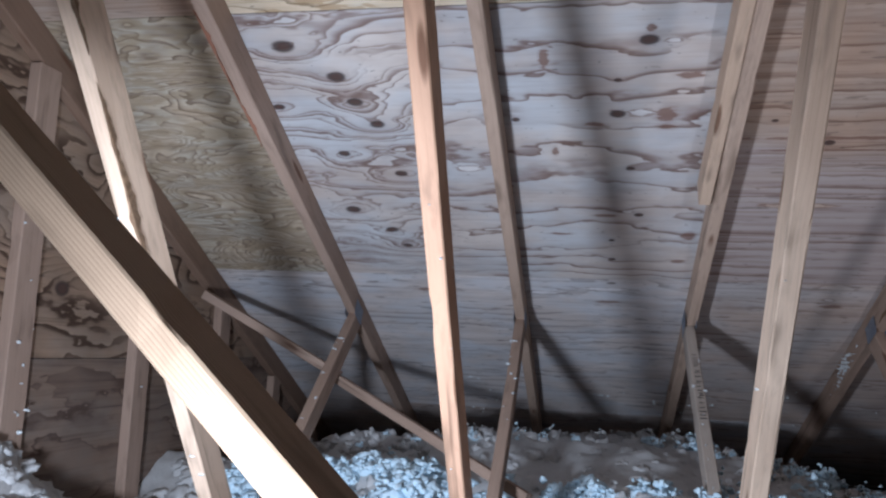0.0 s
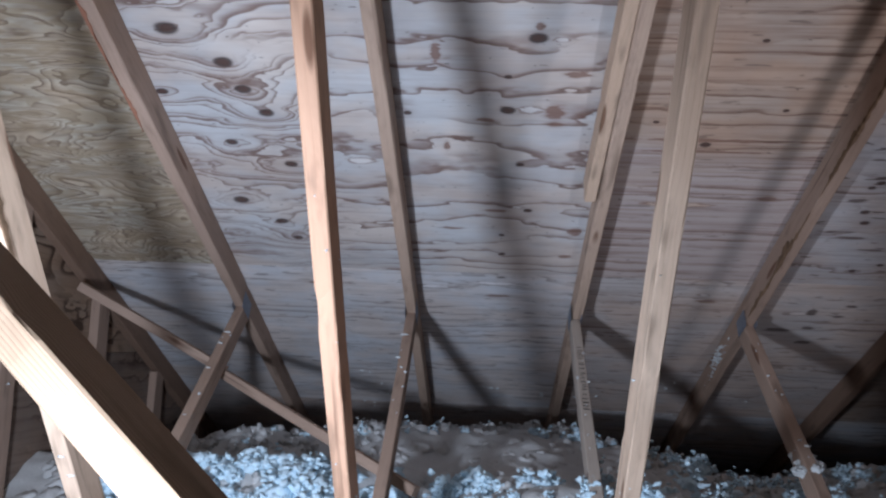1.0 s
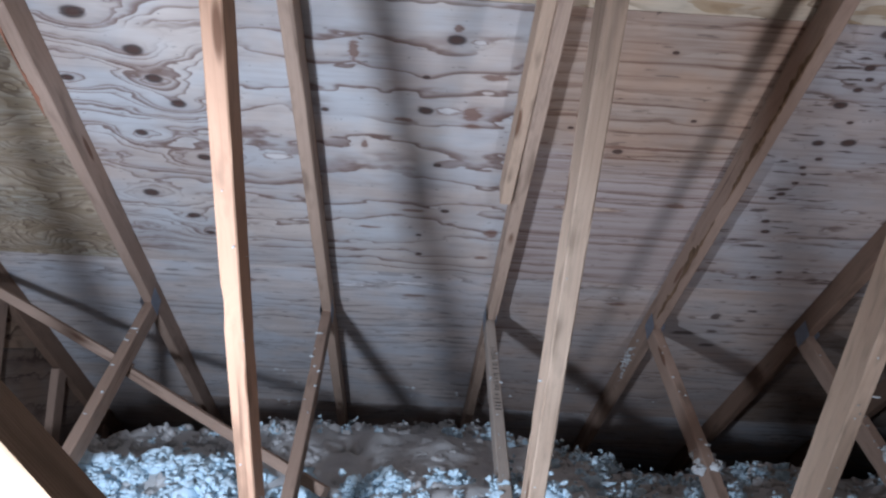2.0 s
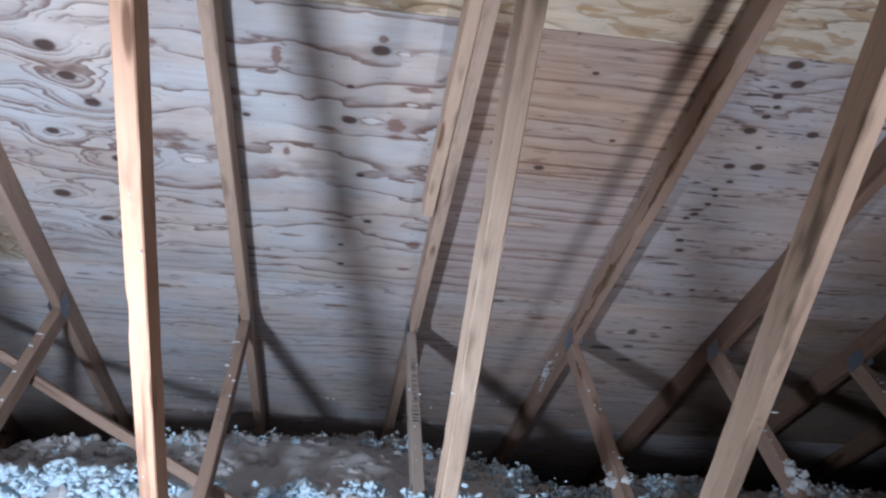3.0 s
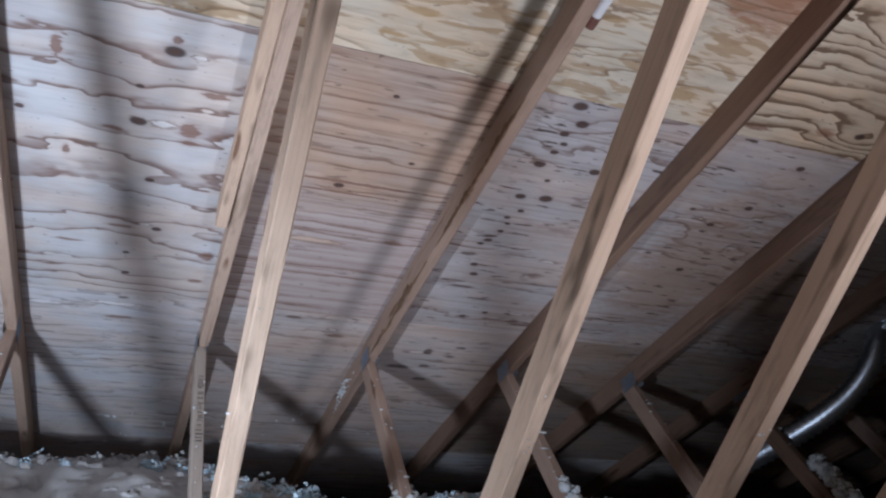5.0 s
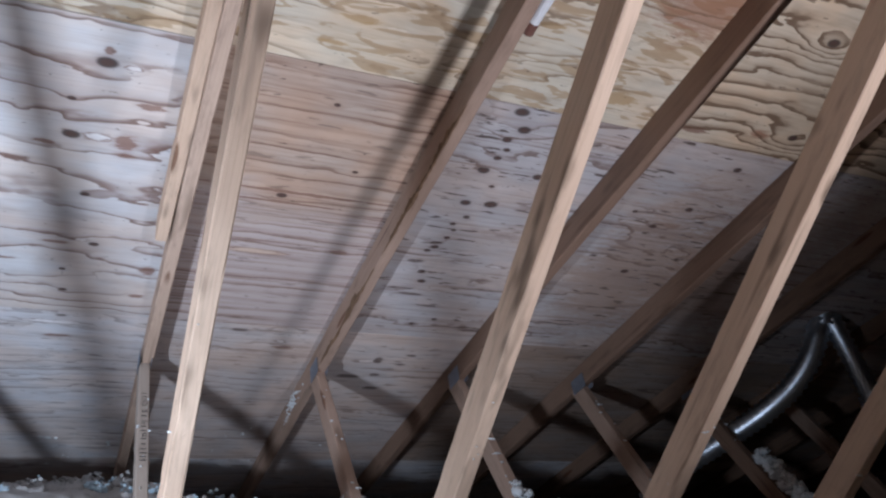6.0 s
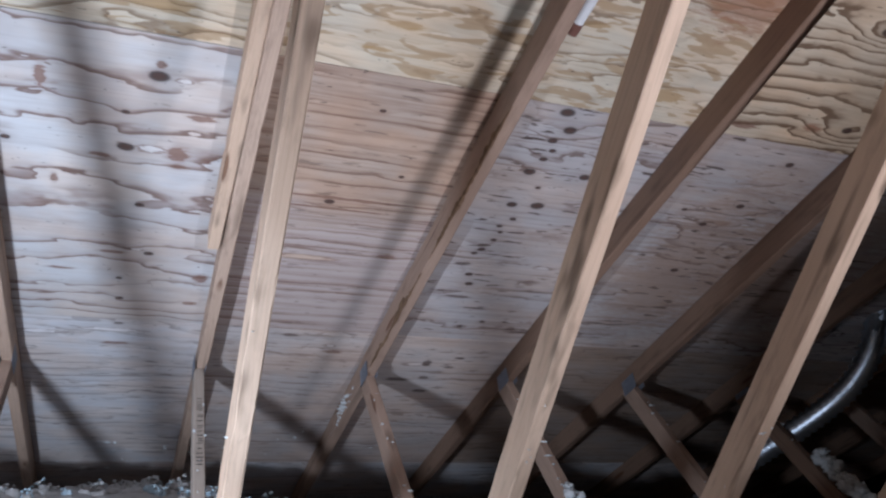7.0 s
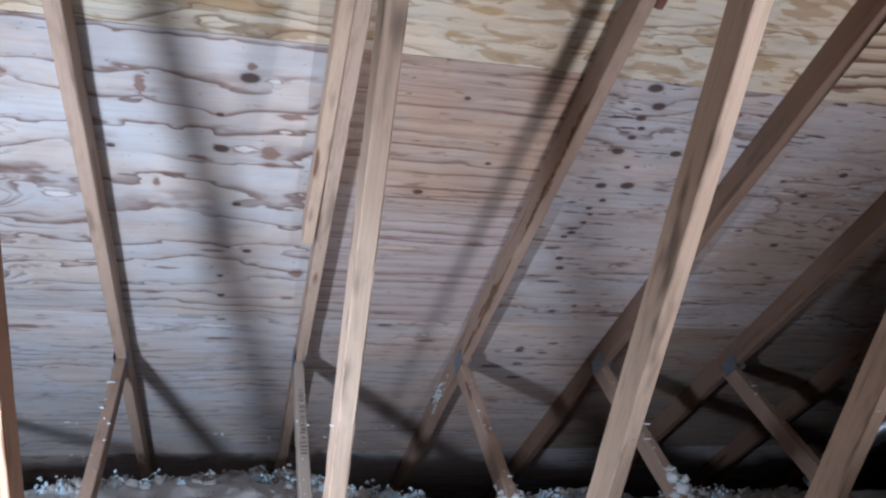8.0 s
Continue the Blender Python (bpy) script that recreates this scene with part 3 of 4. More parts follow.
# unseen boards added to close both eaves, coloured near black
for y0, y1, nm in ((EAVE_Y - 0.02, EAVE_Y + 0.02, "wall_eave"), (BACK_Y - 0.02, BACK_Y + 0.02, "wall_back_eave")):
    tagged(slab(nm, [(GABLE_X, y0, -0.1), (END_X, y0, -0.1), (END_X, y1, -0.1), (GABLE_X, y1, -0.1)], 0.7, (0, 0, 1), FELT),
           "unseen dark board added to close the eave", "wall", kind="structure")


# ---- trusses ----
def plate(parent, x, y, z, turn, w, h, side):
    """A pressed steel nail plate with rows of punched slots."""
    m = pose(x + side * (LUMBER / 2 + 0.0015), y, z, turn, 0, 0)
    verts, faces = [], []

    def box(y0, y1, z0, z1, t):
        base = len(verts)
        for xx in (-t, t):
            verts.extend([(xx, y0, z0), (xx, y1, z0), (xx, y1, z1), (xx, y0, z1)])
        for f in ((0, 3, 2, 1), (4, 5, 6, 7), (0, 1, 5, 4), (1, 2, 6, 5), (2, 3, 7, 6), (3, 0, 4, 7)):
            faces.append(tuple(base + i for i in f))
    box(-w / 2, w / 2, -h / 2, h / 2, 0.0008)
    for i in range(int(w / 0.014)):
        for j in range(int(h / 0.02)):
            y0, z0 = -w / 2 + 0.007 + i * 0.014, -h / 2 + 0.008 + j * 0.02
            box(y0, y0 + 0.004, z0, z0 + 0.010, 0.0016)
    return mesh_object("nail_plate", verts, faces, STEEL, m, parent, "dull galvanized toothed plate")


def stamp(web):
    """An inked grade stamp that nobody can read: dark bars across the board's upper face."""
    rnd = random.Random(3)
    verts, faces = [], []
    length = max(v.co.x for v in web.data.vertices)
    s = length - 0.22
    while s > length - 0.56:
        w = rnd.uniform(0.006, 0.011)
        a = rnd.uniform(-0.012, -0.006)
        b = rnd.uniform(0.004, 0.012)
        base = len(verts)
        for x, y in ((s, a), (s + w * 0.4, a), (s + w * 0.4, b), (s, b)):
            verts.append((x, y, -0.0388))
        for x, y in ((s, a), (s + w * 0.4, a), (s + w * 0.4, b), (s, b)):
            verts.append((x, y, -0.0384))
        faces.extend(tuple(base + i for i in f) for f in ((0, 1, 2, 3), (7, 6, 5, 4), (0, 4, 5, 1), (1, 5, 6, 2), (2, 6, 7, 3), (3, 7, 4, 0)))
        s -= w * rnd.choice((1.2, 1.5, 2.6))
    return tagged(mesh_object("grade_stamp", verts, faces, INK, None, web, "smudged black ink bars"), kind="stuff")


def wane(parent, s0, s1, side, material, what):
    """Torn bark and splinters along the lower edge of a board, from s0 to s1 on its +1 or -1 side."""
    a = max(v.co.y for v in parent.data.vertices) if side > 0 else -min(v.co.y for v in parent.data.vertices)
    b = max(v.co.z for v in parent.data.vertices)
    count = int((s1 - s0) / 0.009)
    verts, faces = [], []
    for i in range(count + 1):
        s = s0 + (s1 - s0) * i / count
        ends = min(1.0, 6 * i / count, 6 * (count - i) / count)
        n1 = noise.noise(Vector((s * 9, 3.1 * s0, side))) + 0.6 * noise.noise(Vector((s * 38, 1.0, s0)))
        n2 = noise.noise(Vector((s * 7, 8.0, s0))) + 0.7 * noise.noise(Vector((s * 45, 5.0, s0)))
        front = ends * max(0.0015, 0.004 + 0.010 * n1)
        flank = ends * max(0.0015, 0.012 + 0.026 * n2)
        proud = 0.0010 + 0.0012 * ends
        verts += [(s, side * (a - front), -b + 0.0006), (s, side * (a - front * 0.8), -b - proud), (s, side * (a + proud * 0.7), -b - proud * 0.7),
                  (s, side * (a + proud), -b + flank * 0.85), (s, side * (a - 0.0006), -b + flank)]
    for i in range(count):
        for j in range(4):
            q = (i * 5 + j, i * 5 + j + 1, i * 5 + j + 6, i * 5 + j + 5)
            faces.append(q if side > 0 else tuple(reversed(q)))
    return mesh_object("bark_edge", verts, faces, material, None, parent, what)


# where boards keep bark or red heartwood along an edge: start, end, side
WANE = {("web", 1): ((1.02, 1.45, 1, BARK, "dark bark left on the edge"), (1.50, 2.0, 1, BARK, "dark bark left on the edge")),
        ("chord", 1): ((3.44, 3.95, -1, WOOD_RED, "red heartwood splinter"),),
        ("chord", 4): ((2.50, 3.15, -1, BARK, "torn bark edge"), (3.22, 3.9, -1, BARK, "torn bark edge"))}
SHORT_WOOD = {1: WOOD_CHORD, 2: WOOD_CHORD, 3: WOOD_GREY, 4: WOOD_CHORD, 5: WOOD_CHORD, 6: WOOD_CHORD, 7: WOOD_SHADED, 8: WOOD_CHORD}


def roof_truss(k):
    x = truss_x(k)
    rnd = random.Random(k * 13 + 5)
    t = group_at("roof_truss", (x, RIDGE_Y, CHORD_Z), "rough softwood roof truss with steel nail plates, foot in insulation",
                 "roof truss", "row of roof trusses")
    if k == 0:
        tagged(t, "gable end truss with upright studs against plywood wall")
    e = (1, 0, 0)
    off = DEPTH / 2 / COS
    mirror = lambda y: 2 * RIDGE_Y - y
    web_x = LINES_UP[k][2] if k in LINES_UP else x
    for far in (False, True):
        f = mirror if far else (lambda y: y)
        chord = board("top_chord", (chord_x(k, EAVE_Y), f(EAVE_Y - 0.03), deck_z(EAVE_Y - 0.03) - off - 0.001), (chord_x(k, RIDGE_Y), f(RIDGE_Y + 0.004), deck_z(RIDGE_Y) - off - 0.001), e, LUMBER, DEPTH, WOOD_TAN if k in (2, 3) else WOOD_SHADED if k == 0 or k > 4 else WOOD_CHORD, t, warp=0.003, seed=k)
        if not far:
            for s0, s1, side, material, what in WANE.get(("chord", k), ()):
                wane(chord, s0, s1, side, material, what)
        if k == 0:
            for i in range(8):
                y = 1.89 + 0.595 * (i - 3)
                if y > RIDGE_Y + 0.1:
                    board("stud", (x, f(y), CHORD_Z + DEPTH), (x, f(y), deck_z(y) - 0.108 + 0.02), e, LUMBER - 0.002, DEPTH, WOOD_CHORD, t, seed=i)
            continue
        # long web, from the bottom chord up towards the ridge
        d = Vector((0, -math.cos(LONG_A), math.sin(LONG_A)))
        nrm = Vector((0, math.sin(LONG_A), math.cos(LONG_A)))
        mid = Vector((web_x, LONG_Y, 1.2)) + nrm * DEPTH / 2
        lo, hi = mid - d * ((mid.z - 0.5) / d.z), mid + d * 1.74
        for p in (lo, hi):
            p.y = f(p.y)
        long_web = board("long_web", lo, hi, e, LUMBER - 0.001, DEPTH, WOOD_ORANGE if k == 2 else WOOD_WEB, t, warp=0.004, seed=k * 3 + 1 + far)
        if not far:
            for s0, s1, side, material, what in WANE.get(("web", k), ()):
                wane(long_web, s0, s1, side, material, what)
        # short web, from the bottom chord up to the chord's node
        d = Vector((0, math.cos(SHORT_A), math.sin(SHORT_A)))
        nrm = Vector((0, -math.sin(SHORT_A), math.cos(SHORT_A)))
        top = Vector((x, NODE_Y, deck_z(NODE_Y) - 0.0995)) + d * 0.03 - nrm * SHORT_IN
        lo = top - d * ((top.z - 0.47) / d.z)
        for p in (lo, top):
            p.y = f(p.y)
        web = board("short_web", lo, top, e, LUMBER - 0.0014, 0.075, SHORT_WOOD.get(k, WOOD_WEB), t, warp=0.002, seed=k * 3 + 2 + far)
        if k == 3 and not far:
            stamp(web)
        for side in (-1, 1):
            y = NODE_Y - 0.0
            plate(t, x, f(y), deck_z(y) - 0.085, 26.6 if far else -26.6, 0.10, 0.065, side)
            plate(t, x, f(0.55), deck_z(0.55) - 0.08, 26.6 if far else -26.6, 0.15, 0.10, side)
    board("bottom_chord", (x, BACK_Y + 0.05, CHORD_Z + DEPTH / 2), (x, EAVE_Y - 0.05, CHORD_Z + DEPTH / 2), e, LUMBER, DEPTH, WOOD_CHORD, t, seed=k)
    return t


SHORT_IN = 0.02
for k in range(FIRST, LAST + 1):
    roof_truss(k)

# ---- braces ----
brace = board("diagonal_brace", (-1.78, 0.705, 2.515), (0.10, 0.735, 0.72), (0.69, 0, 0.73), LUMBER, DEPTH, WOOD_BRACE, warp=0.001, seed=4)
tagged(brace, "pale softwood diagonal brace, brightly lit on its edge", "brace")
for p0, p1, sd in (((-1.49, 2.856, 1.375), (-0.946, 2.93, 1.085), 9), ((-0.95, 2.93, 1.072), (-0.19, 2.52, 0.758), 10)):
    thin = board("lateral_brace", p0, p1, (0, 1, 0), 0.034, 0.034, WOOD_CHORD, warp=0.003, seed=sd)
    tagged(thin, "thin pale wooden lateral brace nailed behind a short web", "brace", "lateral braces")
for along in (0.96, 1.05, 1.70):
    rnd = random.Random(int(along * 100))
    ring = [(math.cos(t * math.pi / 4) * 0.0042, math.sin(t * math.pi / 4) * 0.0042) for t in range(8)]
    head = [(along + rnd.uniform(-0.01, 0.01) + c, rnd.uniform(-0.008, 0.008) * 0 + 0.006 + s, z) for z in (-DEPTH / 2 - 0.0002, -DEPTH / 2 - 0.0016) for c, s in ring]
    both = [tuple(range(8)), tuple(range(15, 7, -1))] + [(i, 8 + i, 8 + (i + 1) % 8, (i + 1) % 8) for i in range(8)]
    nail = mesh_object("nail", head, both, STEEL, None, brace, "dull nail head")
scab_y0, scab_y1 = 2.43, 0.9
scab = board("scab_board", (X(3) - 0.033, scab_y0, deck_z(scab_y0) - 0.055), (X(3) - 0.026, scab_y1, deck_z(scab_y1) - 0.055), (1, 0, 0), 0.034, 0.085, WOOD_WEB, seed=6)
tagged(scab, "pale split scab board nailed beside a top chord", "board")

# ---- insulation: blown loose fill ----
def smooth(a, b, v):
    s = min(1.0, max(0.0, (v - a) / (b - a)))
    return s * s * (3 - 2 * s)


def edge_y(x):
    table = ((-1.6, 2.7), (-1.0, 3.2), (-0.45, 3.35), (0.13, 3.75), (0.36, 3.6), (0.55, 3.2), (0.85, 2.95), (1.4, 3.1), (2.4, 3.1), (5.5, 2.9))
    for (xa, ya), (xb, yb) in zip(table, table[1:]):
        if x <= xb:
            return ya + (yb - ya) * max(0.0, (x - xa) / (xb - xa))
    return table[-1][1]


def fill_z(x, y):
    bank = 1 - smooth(-0.15, 0.15, x)
    wavy = y + 0.04 * math.sin(x * 9)
    z = bank * (0.655 + 0.125 * smooth(2.46, 2.74, wavy) - 0.015 * smooth(2.78, 2.9, wavy) + 0.09 * smooth(2.9, 3.35, y))
    z += (1 - bank) * (0.69 + 0.085 * smooth(2.2, 2.5, y) + 0.082 * smooth(2.6, 3.4, y)) - 0.03 * smooth(0.5, 1.0, x)
    lump = noise.noise(Vector((x * 2.6, y * 2.6, 3.0))) * 0.026 + noise.noise(Vector((x * 7, y * 7, 1.0))) * 0.020
    fine = noise.noise(Vector((x * 17, y * 17, 7.0))) * 0.010 + noise.noise(Vector((x * 45, y * 45, 2.0))) * 0.003
    z += lump + fine
    z -= 0.04 * math.exp(-((x + 0.25) ** 2 + (y - 2.55) ** 2) / 0.05)
    z += 0.36 * math.exp(-((x + 1.62) ** 2 / 0.075 + (y - 1.74) ** 2 / 0.10))
    drop = smooth(0.0, 0.22, y - edge_y(x) - 0.25 * lump)
    return z * (1 - drop) + 0.56 * drop


def steps(spans):
    out = []
    for a, b, s in spans:
        n = max(1, round((b - a) / s))
        out += [a + (b - a) * i / n for i in range(n)]
    return out + [spans[-1][1]]


xs = steps(((GABLE_X + 0.002, -1.2, 0.03), (-1.2, 2.4, 0.013), (2.4, 3.8, 0.04), (3.8, END_X - 0.01, 0.12)))
ys = steps(((BACK_Y + 0.03, -1.0, 0.15), (-1.0, 1.6, 0.06), (1.6, 4.0, 0.013), (4.0, EAVE_Y - 0.03, 0.06)))
verts, faces = [], []
for y in ys:
    for x in xs:
        verts.append((x, y, fill_z(x, y)))
w = len(xs)
for j in range(len(ys) - 1):
    for i in range(w - 1):
        faces.append((j * w + i, j * w + i + 1, (j + 1) * w + i + 1, (j + 1) * w + i))
BALLS = {}
for level in (2, 3):
    bm = bmesh.new()
    bmesh.ops.create_icosphere(bm, subdivisions=level, radius=1.0)
    BALLS[level] = ([v.co.copy() for v in bm.verts], [tuple(v.index for v in f.verts) for f in bm.faces])
    bm.free()


def puff(p):
    """Rounded billows with creases between them, 0 to about 1."""
    return abs(noise.noise(p))


def flake_shapes(level, count):
    """Unit flakes of fluff to draw from; the finer ones billow like cotton wool."""
    rnd, shapes = random.Random(level), []
    for _ in range(count):
        o = Vector((rnd.uniform(0, 99), rnd.uniform(0, 99), 0))
        rows = []
        for v in BALLS[level][0]:
            if level > 2:
                g = 0.64 + 0.50 * puff(v * 1.7 + o) + 0.40 * puff(v * 3.8 + o) + 0.16 * puff(v * 9.0 + o)
            else:
                g = 0.7 + 0.8 * noise.noise(v * 2.0 + o) + 0.5 * noise.noise(v * 5.5 + o)
            rows.append(v * g)
        shapes.append(np.array(rows))
    return shapes


SHAPES = {2: flake_shapes(2, 40), 3: flake_shapes(3, 24)}


def tuft(verts, faces, p, r, rnd, level=2, thin=1.0):
    """One ragged flake of fluff."""
    base = len(verts)
    sx, sy, sz, turn = rnd.uniform(0.7, 1.3) / thin, rnd.uniform(0.7, 1.3) * thin, rnd.uniform(0.55, 1.0), rnd.uniform(0, 6.3)
    c, s = r * math.cos(turn), r * math.sin(turn)
    m = np.array(((c * sx, s * sx, 0), (-s * sy, c * sy, 0), (0, 0, r * sz)))
    verts.extend((rnd.choice(SHAPES[level]) @ m + np.array(p)).tolist())
    faces.extend([(a + base, b + base, d + base) for a, b, d in BALLS[level][1]])


def lump(verts, faces, p, r, rnd, count):
    """A clump with many small curls of fibre all over it."""
    tuft(verts, faces, p, r, rnd, 3)
    for _ in range(count):
        d = Vector((rnd.gauss(0, 1), rnd.gauss(0, 1) - 0.4, abs(rnd.gauss(0, 1)))).normalized() * r * rnd.uniform(0.75, 1.12)
        tuft(verts, faces, (p[0] + d.x, p[1] + d.y, p[2] + d.z * 0.8), rnd.uniform(0.004, 0.011), rnd, thin=rnd.uniform(0.6, 1.0))


def cluster(verts, faces, p, r, rnd, count, tall=0.8):
    """A cauliflower of small flakes on a soft core."""
    tuft(verts, faces, p, r * 1.05, rnd, 3)
    for _ in range(count):
        d = Vector((rnd.gauss(0, 1), rnd.gauss(0, 1) - 0.25, abs(rnd.gauss(0, 1)) * tall)) * r * 0.58
        tuft(verts, faces, (p[0] + d.x, p[1] + d.y, p[2] + d.z), r * rnd.uniform(0.16, 0.46), rnd, thin=rnd.uniform(0.6, 1.0))


rnd = random.Random(21)
for _ in range(900):
    x = rnd.uniform(-1.45, 2.5)
    y = rnd.uniform(2.1, edge_y(x) + 0.08)
    r = 0.020 + 0.040 * rnd.random() ** 1.6
    tuft(verts, faces, (x, y, fill_z(x, y) - r * 0.5), r, rnd, 3)
for _ in range(110):
    x, y, r = rnd.uniform(-1.56, -1.2), rnd.uniform(1.45, 2.1), rnd.uniform(0.02, 0.05)
    tuft(verts, faces, (x, y, fill_z(x, y) - r * 0.5), r, rnd, 3)
# ragged tips where the fill ends above the dark eave
for _ in range(420):
    x = rnd.uniform(-1.2, 2.5)
    y = edge_y(x) + 0.10 - 0.32 * rnd.random() ** 1.4
    r = 0.012 + 0.020 * rnd.random() ** 1.5
    cluster(verts, faces, (x, y, fill_z(x, y)), r, rnd, 9)
fill = mesh_object("loose_fill_insulation", verts, faces, FLUFF, smooth=True)
tagged(fill, "fluffy grey-white blown loose-fill insulation heaped between the trusses", "insulation", kind="stuff")
# loose clumps on the fill, painted whiter for the lamplight that catches them
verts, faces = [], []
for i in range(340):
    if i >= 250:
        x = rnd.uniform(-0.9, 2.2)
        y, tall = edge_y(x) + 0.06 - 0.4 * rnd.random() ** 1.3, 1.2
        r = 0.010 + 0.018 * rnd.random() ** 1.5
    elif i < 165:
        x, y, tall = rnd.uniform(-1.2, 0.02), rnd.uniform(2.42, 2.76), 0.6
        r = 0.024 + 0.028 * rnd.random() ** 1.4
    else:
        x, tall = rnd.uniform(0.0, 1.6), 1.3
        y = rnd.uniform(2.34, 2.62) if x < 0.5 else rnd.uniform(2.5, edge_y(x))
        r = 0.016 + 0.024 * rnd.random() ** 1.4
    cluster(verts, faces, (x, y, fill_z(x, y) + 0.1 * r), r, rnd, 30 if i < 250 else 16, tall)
clumps = mesh_object("insulation_clumps", verts, faces, LIT_FLUFF, smooth=True)
tagged(clumps, "white cottony clumps lying on the insulation, coloured for the light they catch", "insulation", kind="stuff")

# ---- flexible duct at the roof vent ----
def tube(name, points, radius, material, parent, label="", ribs=0.0, pitch=0.012, sides=20):
    """A pipe along a smooth line through points, ribbed like flexible duct."""
    pts = [Vector(p) for p in points]
    path = []
    for i in range(len(pts) - 1):
        a, b = pts[i], pts[i + 1]
        a0, b0 = pts[max(0, i - 1)], pts[min(len(pts) - 1, i + 2)]
        n = max(2, int((b - a).length / (pitch / 2)))
        for j in range(n):
            s = j / n
            path.append(0.5 * ((2 * a) + (b - a0) * s + (2 * a0 - 5 * a + 4 * b - b0) * s * s + (3 * a - a0 - 3 * b + b0) * s ** 3))
    path.append(pts[-1])
    verts, faces = [], []
    ref = Vector((0.3, -0.8, 0.5))
    for i, p in enumerate(path):
        d = (path[min(i + 1, len(path) - 1)] - path[max(0, i - 1)]).normalized()
        u = (ref - d * ref.dot(d)).normalized()
        v = d.cross(u)
        r = radius + (ribs if i % 2 else -ribs)
        for j in range(sides):
            t = 2 * math.pi * j / sides
            q = p + (u * math.cos(t) + v * math.sin(t)) * r
            verts.append(tuple(q))
    for i in range(len(path) - 1):
        for j in range(sides):
            k = (j + 1) % sides
            faces.append((i * sides + j, i * sides + k, (i + 1) * sides + k, (i + 1) * sides + j))
    return mesh_object(name, verts, faces, material, Matrix(), parent, label, smooth=True)


duct = group_at("vent_duct", (3.15, 2.5, 1.2), "shiny silver flexible foil duct hanging from a roof vent", "duct")
tube("duct_run", [(3.17, 2.61, 1.67), (3.15, 2.61, 1.596), (3.12, 2.63, 1.482), (3.07, 2.693, 1.356), (3.0, 2.778, 1.248), (2.93, 2.882, 1.153), (2.86, 2.991, 1.065),
                  (2.78, 3.135, 0.951), (2.70, 3.25, 0.80)], 0.050, FOIL, duct, ribs=0.0055, pitch=0.034)
tube("duct_run", [(3.20, 2.578, 1.675), (3.24, 2.554, 1.573), (3.29, 2.532, 1.462), (3.35, 2.507, 1.329), (3.42, 2.478, 1.186), (3.50, 2.44, 0.98), (3.56, 2.42, 0.72)], 0.044, FOIL, duct,
     ribs=0.005, pitch=0.034)
tube("collar", [(3.185, 2.60, 1.72), (3.185, 2.60, 1.64)], 0.058, FOIL, duct, "galvanized collar at the deck")

# ---- a pale pipe beside a top chord ----
pipe = group_at("pipe", (1.04, 1.60, 2.105), "short pale plastic pipe beside a top chord, rusty end", "pipe")
tube("pipe_run", [(1.042, 1.55, 2.130), (1.046, 1.35, 2.225), (1.050, 0.95, 2.43)], 0.0150, PVC, pipe, pitch=0.05)
tube("end_cap", [(1.0415, 1.575, 2.118), (1.042, 1.544, 2.133)], 0.0165, RUST, pipe, "reddish rusty cap")

# ---- flakes of fluff that cling to the boards and the deck ----
verts, faces = [], []
rnd = random.Random(8)


def cling(x, y, z, r):
    tuft(verts, faces, (x, y, z), r, rnd, thin=rnd.uniform(0.25, 0.9))


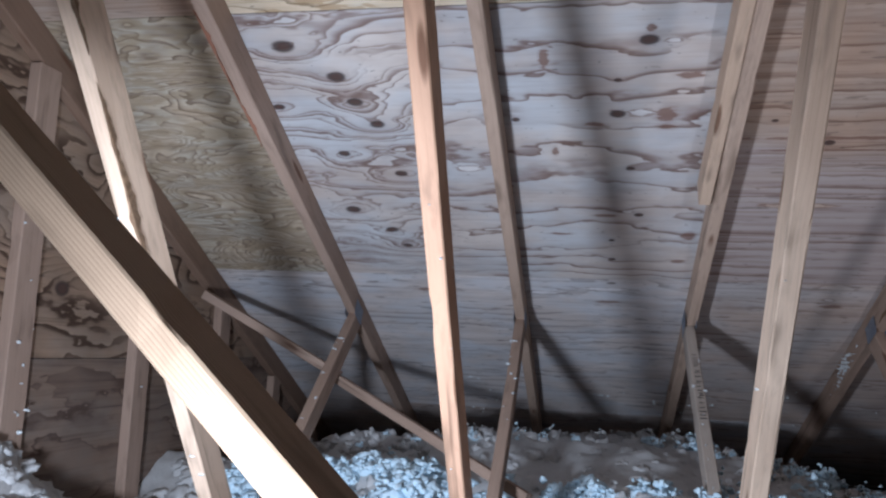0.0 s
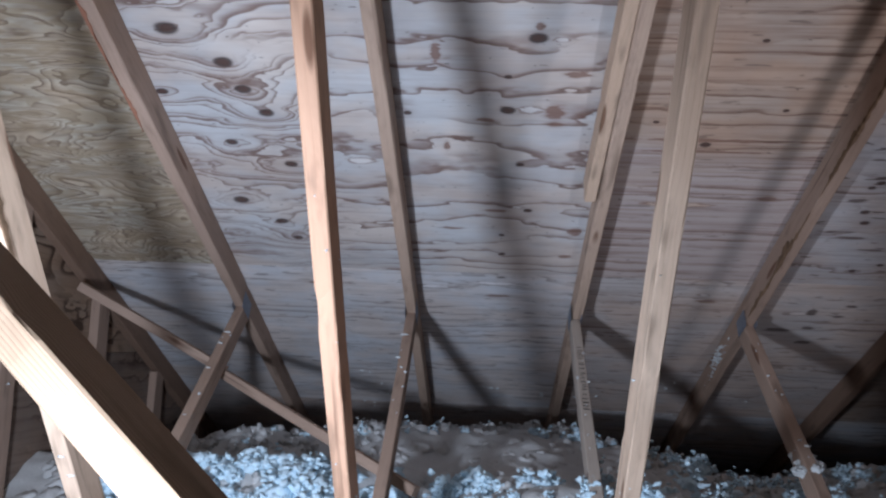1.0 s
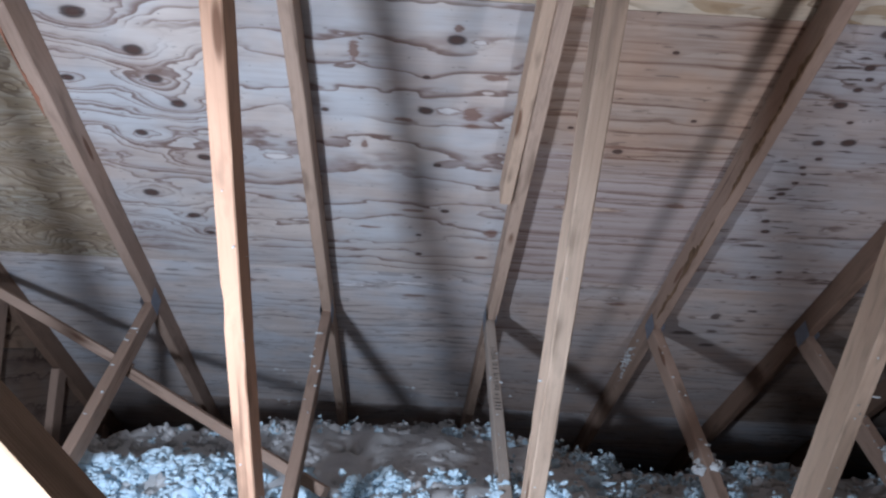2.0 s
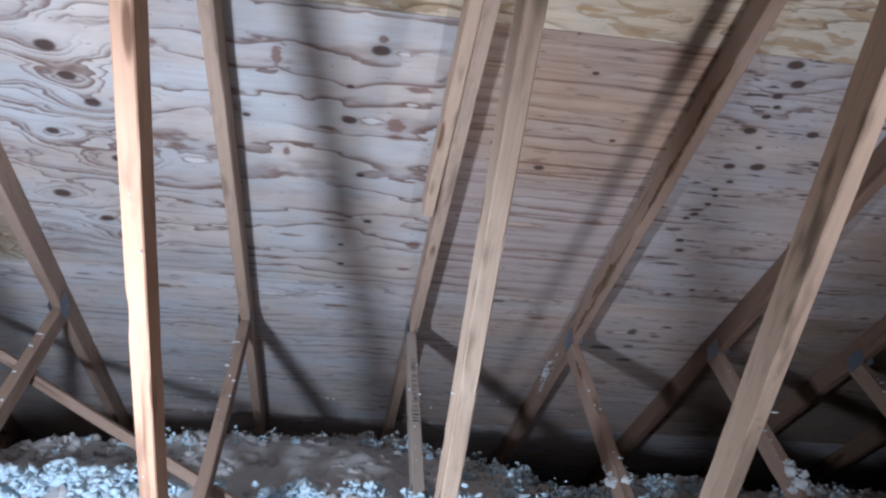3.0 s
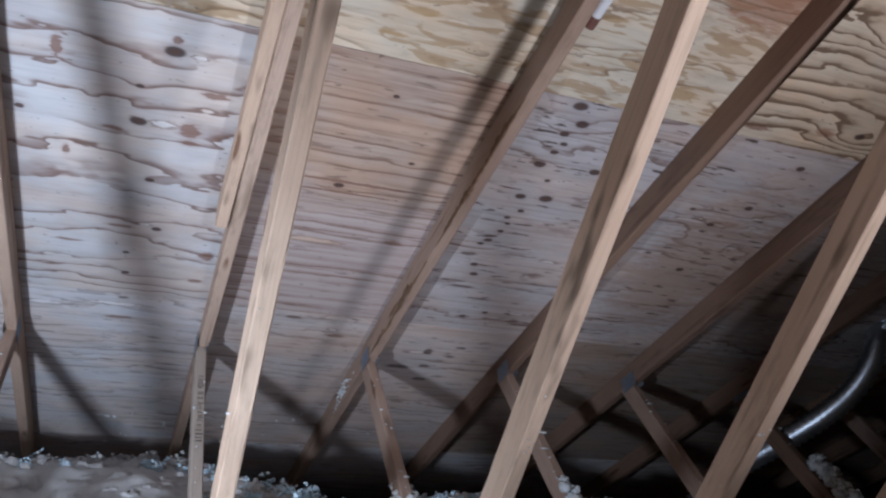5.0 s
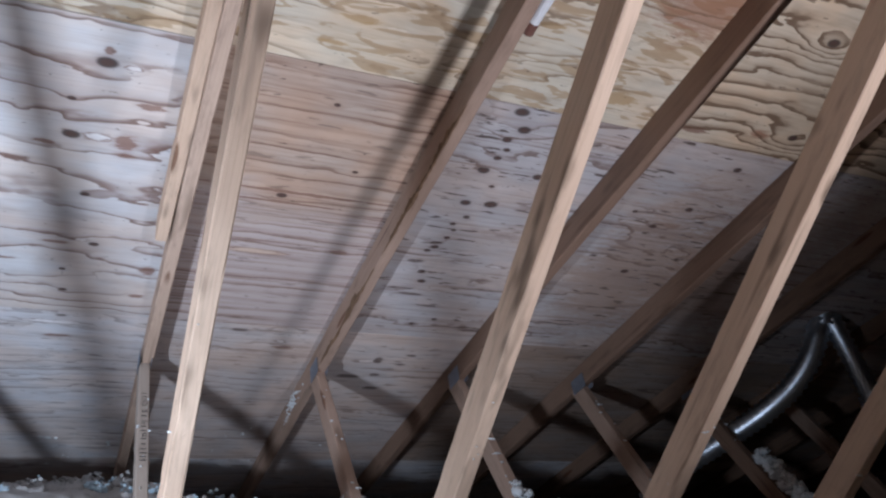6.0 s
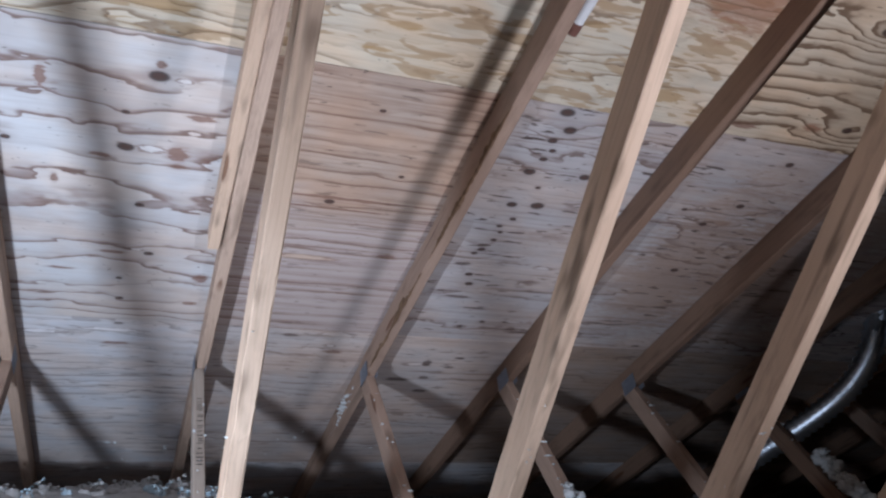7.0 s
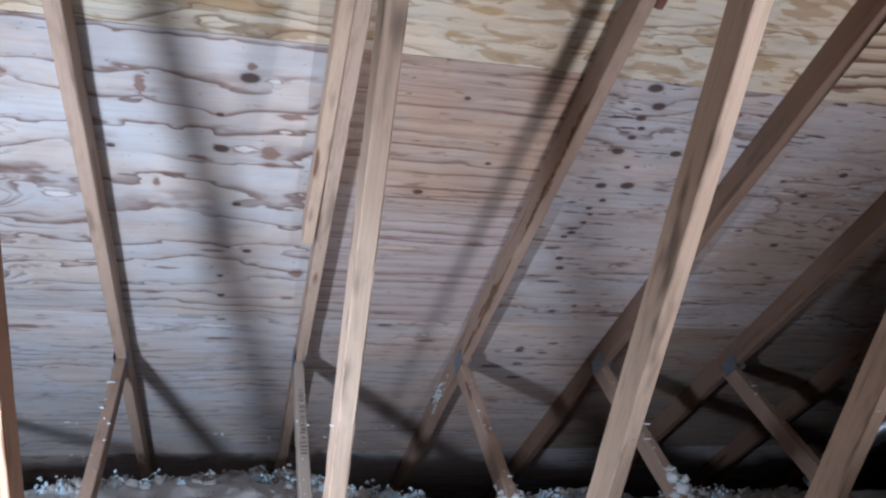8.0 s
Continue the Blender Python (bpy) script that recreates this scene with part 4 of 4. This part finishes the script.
for k in range(1, 9):
    wx = LINES_UP[k][2] if k in LINES_UP else truss_x(k)
    for _ in range(9):
        z = 0.72 + 0.75 * rnd.random() ** 1.8
        y = LONG_Y - (z - 1.2) / math.tan(LONG_A)
        if rnd.random() < 0.6:
            cling(wx + rnd.uniform(-0.017, 0.017), y - 0.001, z, rnd.uniform(0.0018, 0.0048))
        else:
            side = 1 if k < 3 else -1
            cling(wx + side * 0.0195, y + rnd.uniform(0.01, 0.08), z, rnd.uniform(0.0018, 0.0048))
    x = truss_x(k)
    for _ in range(9):
        s = rnd.uniform(0.1, 0.75)
        y, z = NODE_Y - s * math.cos(SHORT_A), deck_z(NODE_Y) - 0.0995 - s * math.sin(SHORT_A)
        cling(x + rnd.uniform(-0.02, 0.02), y - 0.012, z + 0.016, rnd.uniform(0.003, 0.007))
for k, y, z, r in ((4, 2.56, 0.885, 0.030), (4, 2.52, 0.865, 0.034), (4, 2.60, 0.915, 0.016), (5, 2.53, 0.915, 0.028), (5, 2.50, 0.885, 0.036), (5, 2.55, 0.94, 0.015)):
    for _ in range(6):
        lump(verts, faces, (truss_x(k) + rnd.uniform(-0.028, 0.028), y + rnd.uniform(-0.025, 0.02), z + rnd.uniform(-0.02, 0.02)), r * rnd.uniform(0.4, 0.8), rnd, 6)
for _ in range(110):
    s = rnd.random()
    lump(verts, faces, (truss_x(7) + rnd.uniform(-0.03, 0.03), 2.66 - 0.26 * s + rnd.uniform(-0.02, 0.02), 1.075 - 0.21 * s + rnd.uniform(-0.02, 0.02)), rnd.uniform(0.012, 0.030), rnd, 6)
for _ in range(45):
    x, y = rnd.uniform(-0.8, 1.4), rnd.uniform(3.75, 4.15)
    cling(x, y, deck_z(y) - 0.004, rnd.uniform(0.003, 0.009))
for i in range(60):
    y = rnd.uniform(3.22, 3.62) if i < 30 else rnd.gauss(3.42, 0.05)
    cling(chord_x(4, y) - 0.0195, y, deck_z(y) - rnd.uniform(0.03, 0.10), rnd.uniform(0.002, 0.006) if i < 30 else rnd.uniform(0.004, 0.010))
for _ in range(14):
    cling(X(0) + 0.02, rnd.choice((1.89, 2.485)) + rnd.uniform(-0.045, 0.045), rnd.uniform(0.85, 1.5), rnd.uniform(0.003, 0.007))
flakes = mesh_object("insulation_flakes", verts, faces, FLAKE, smooth=True)
tagged(flakes, "small white insulation flakes clinging to boards and deck", "insulation", kind="stuff")
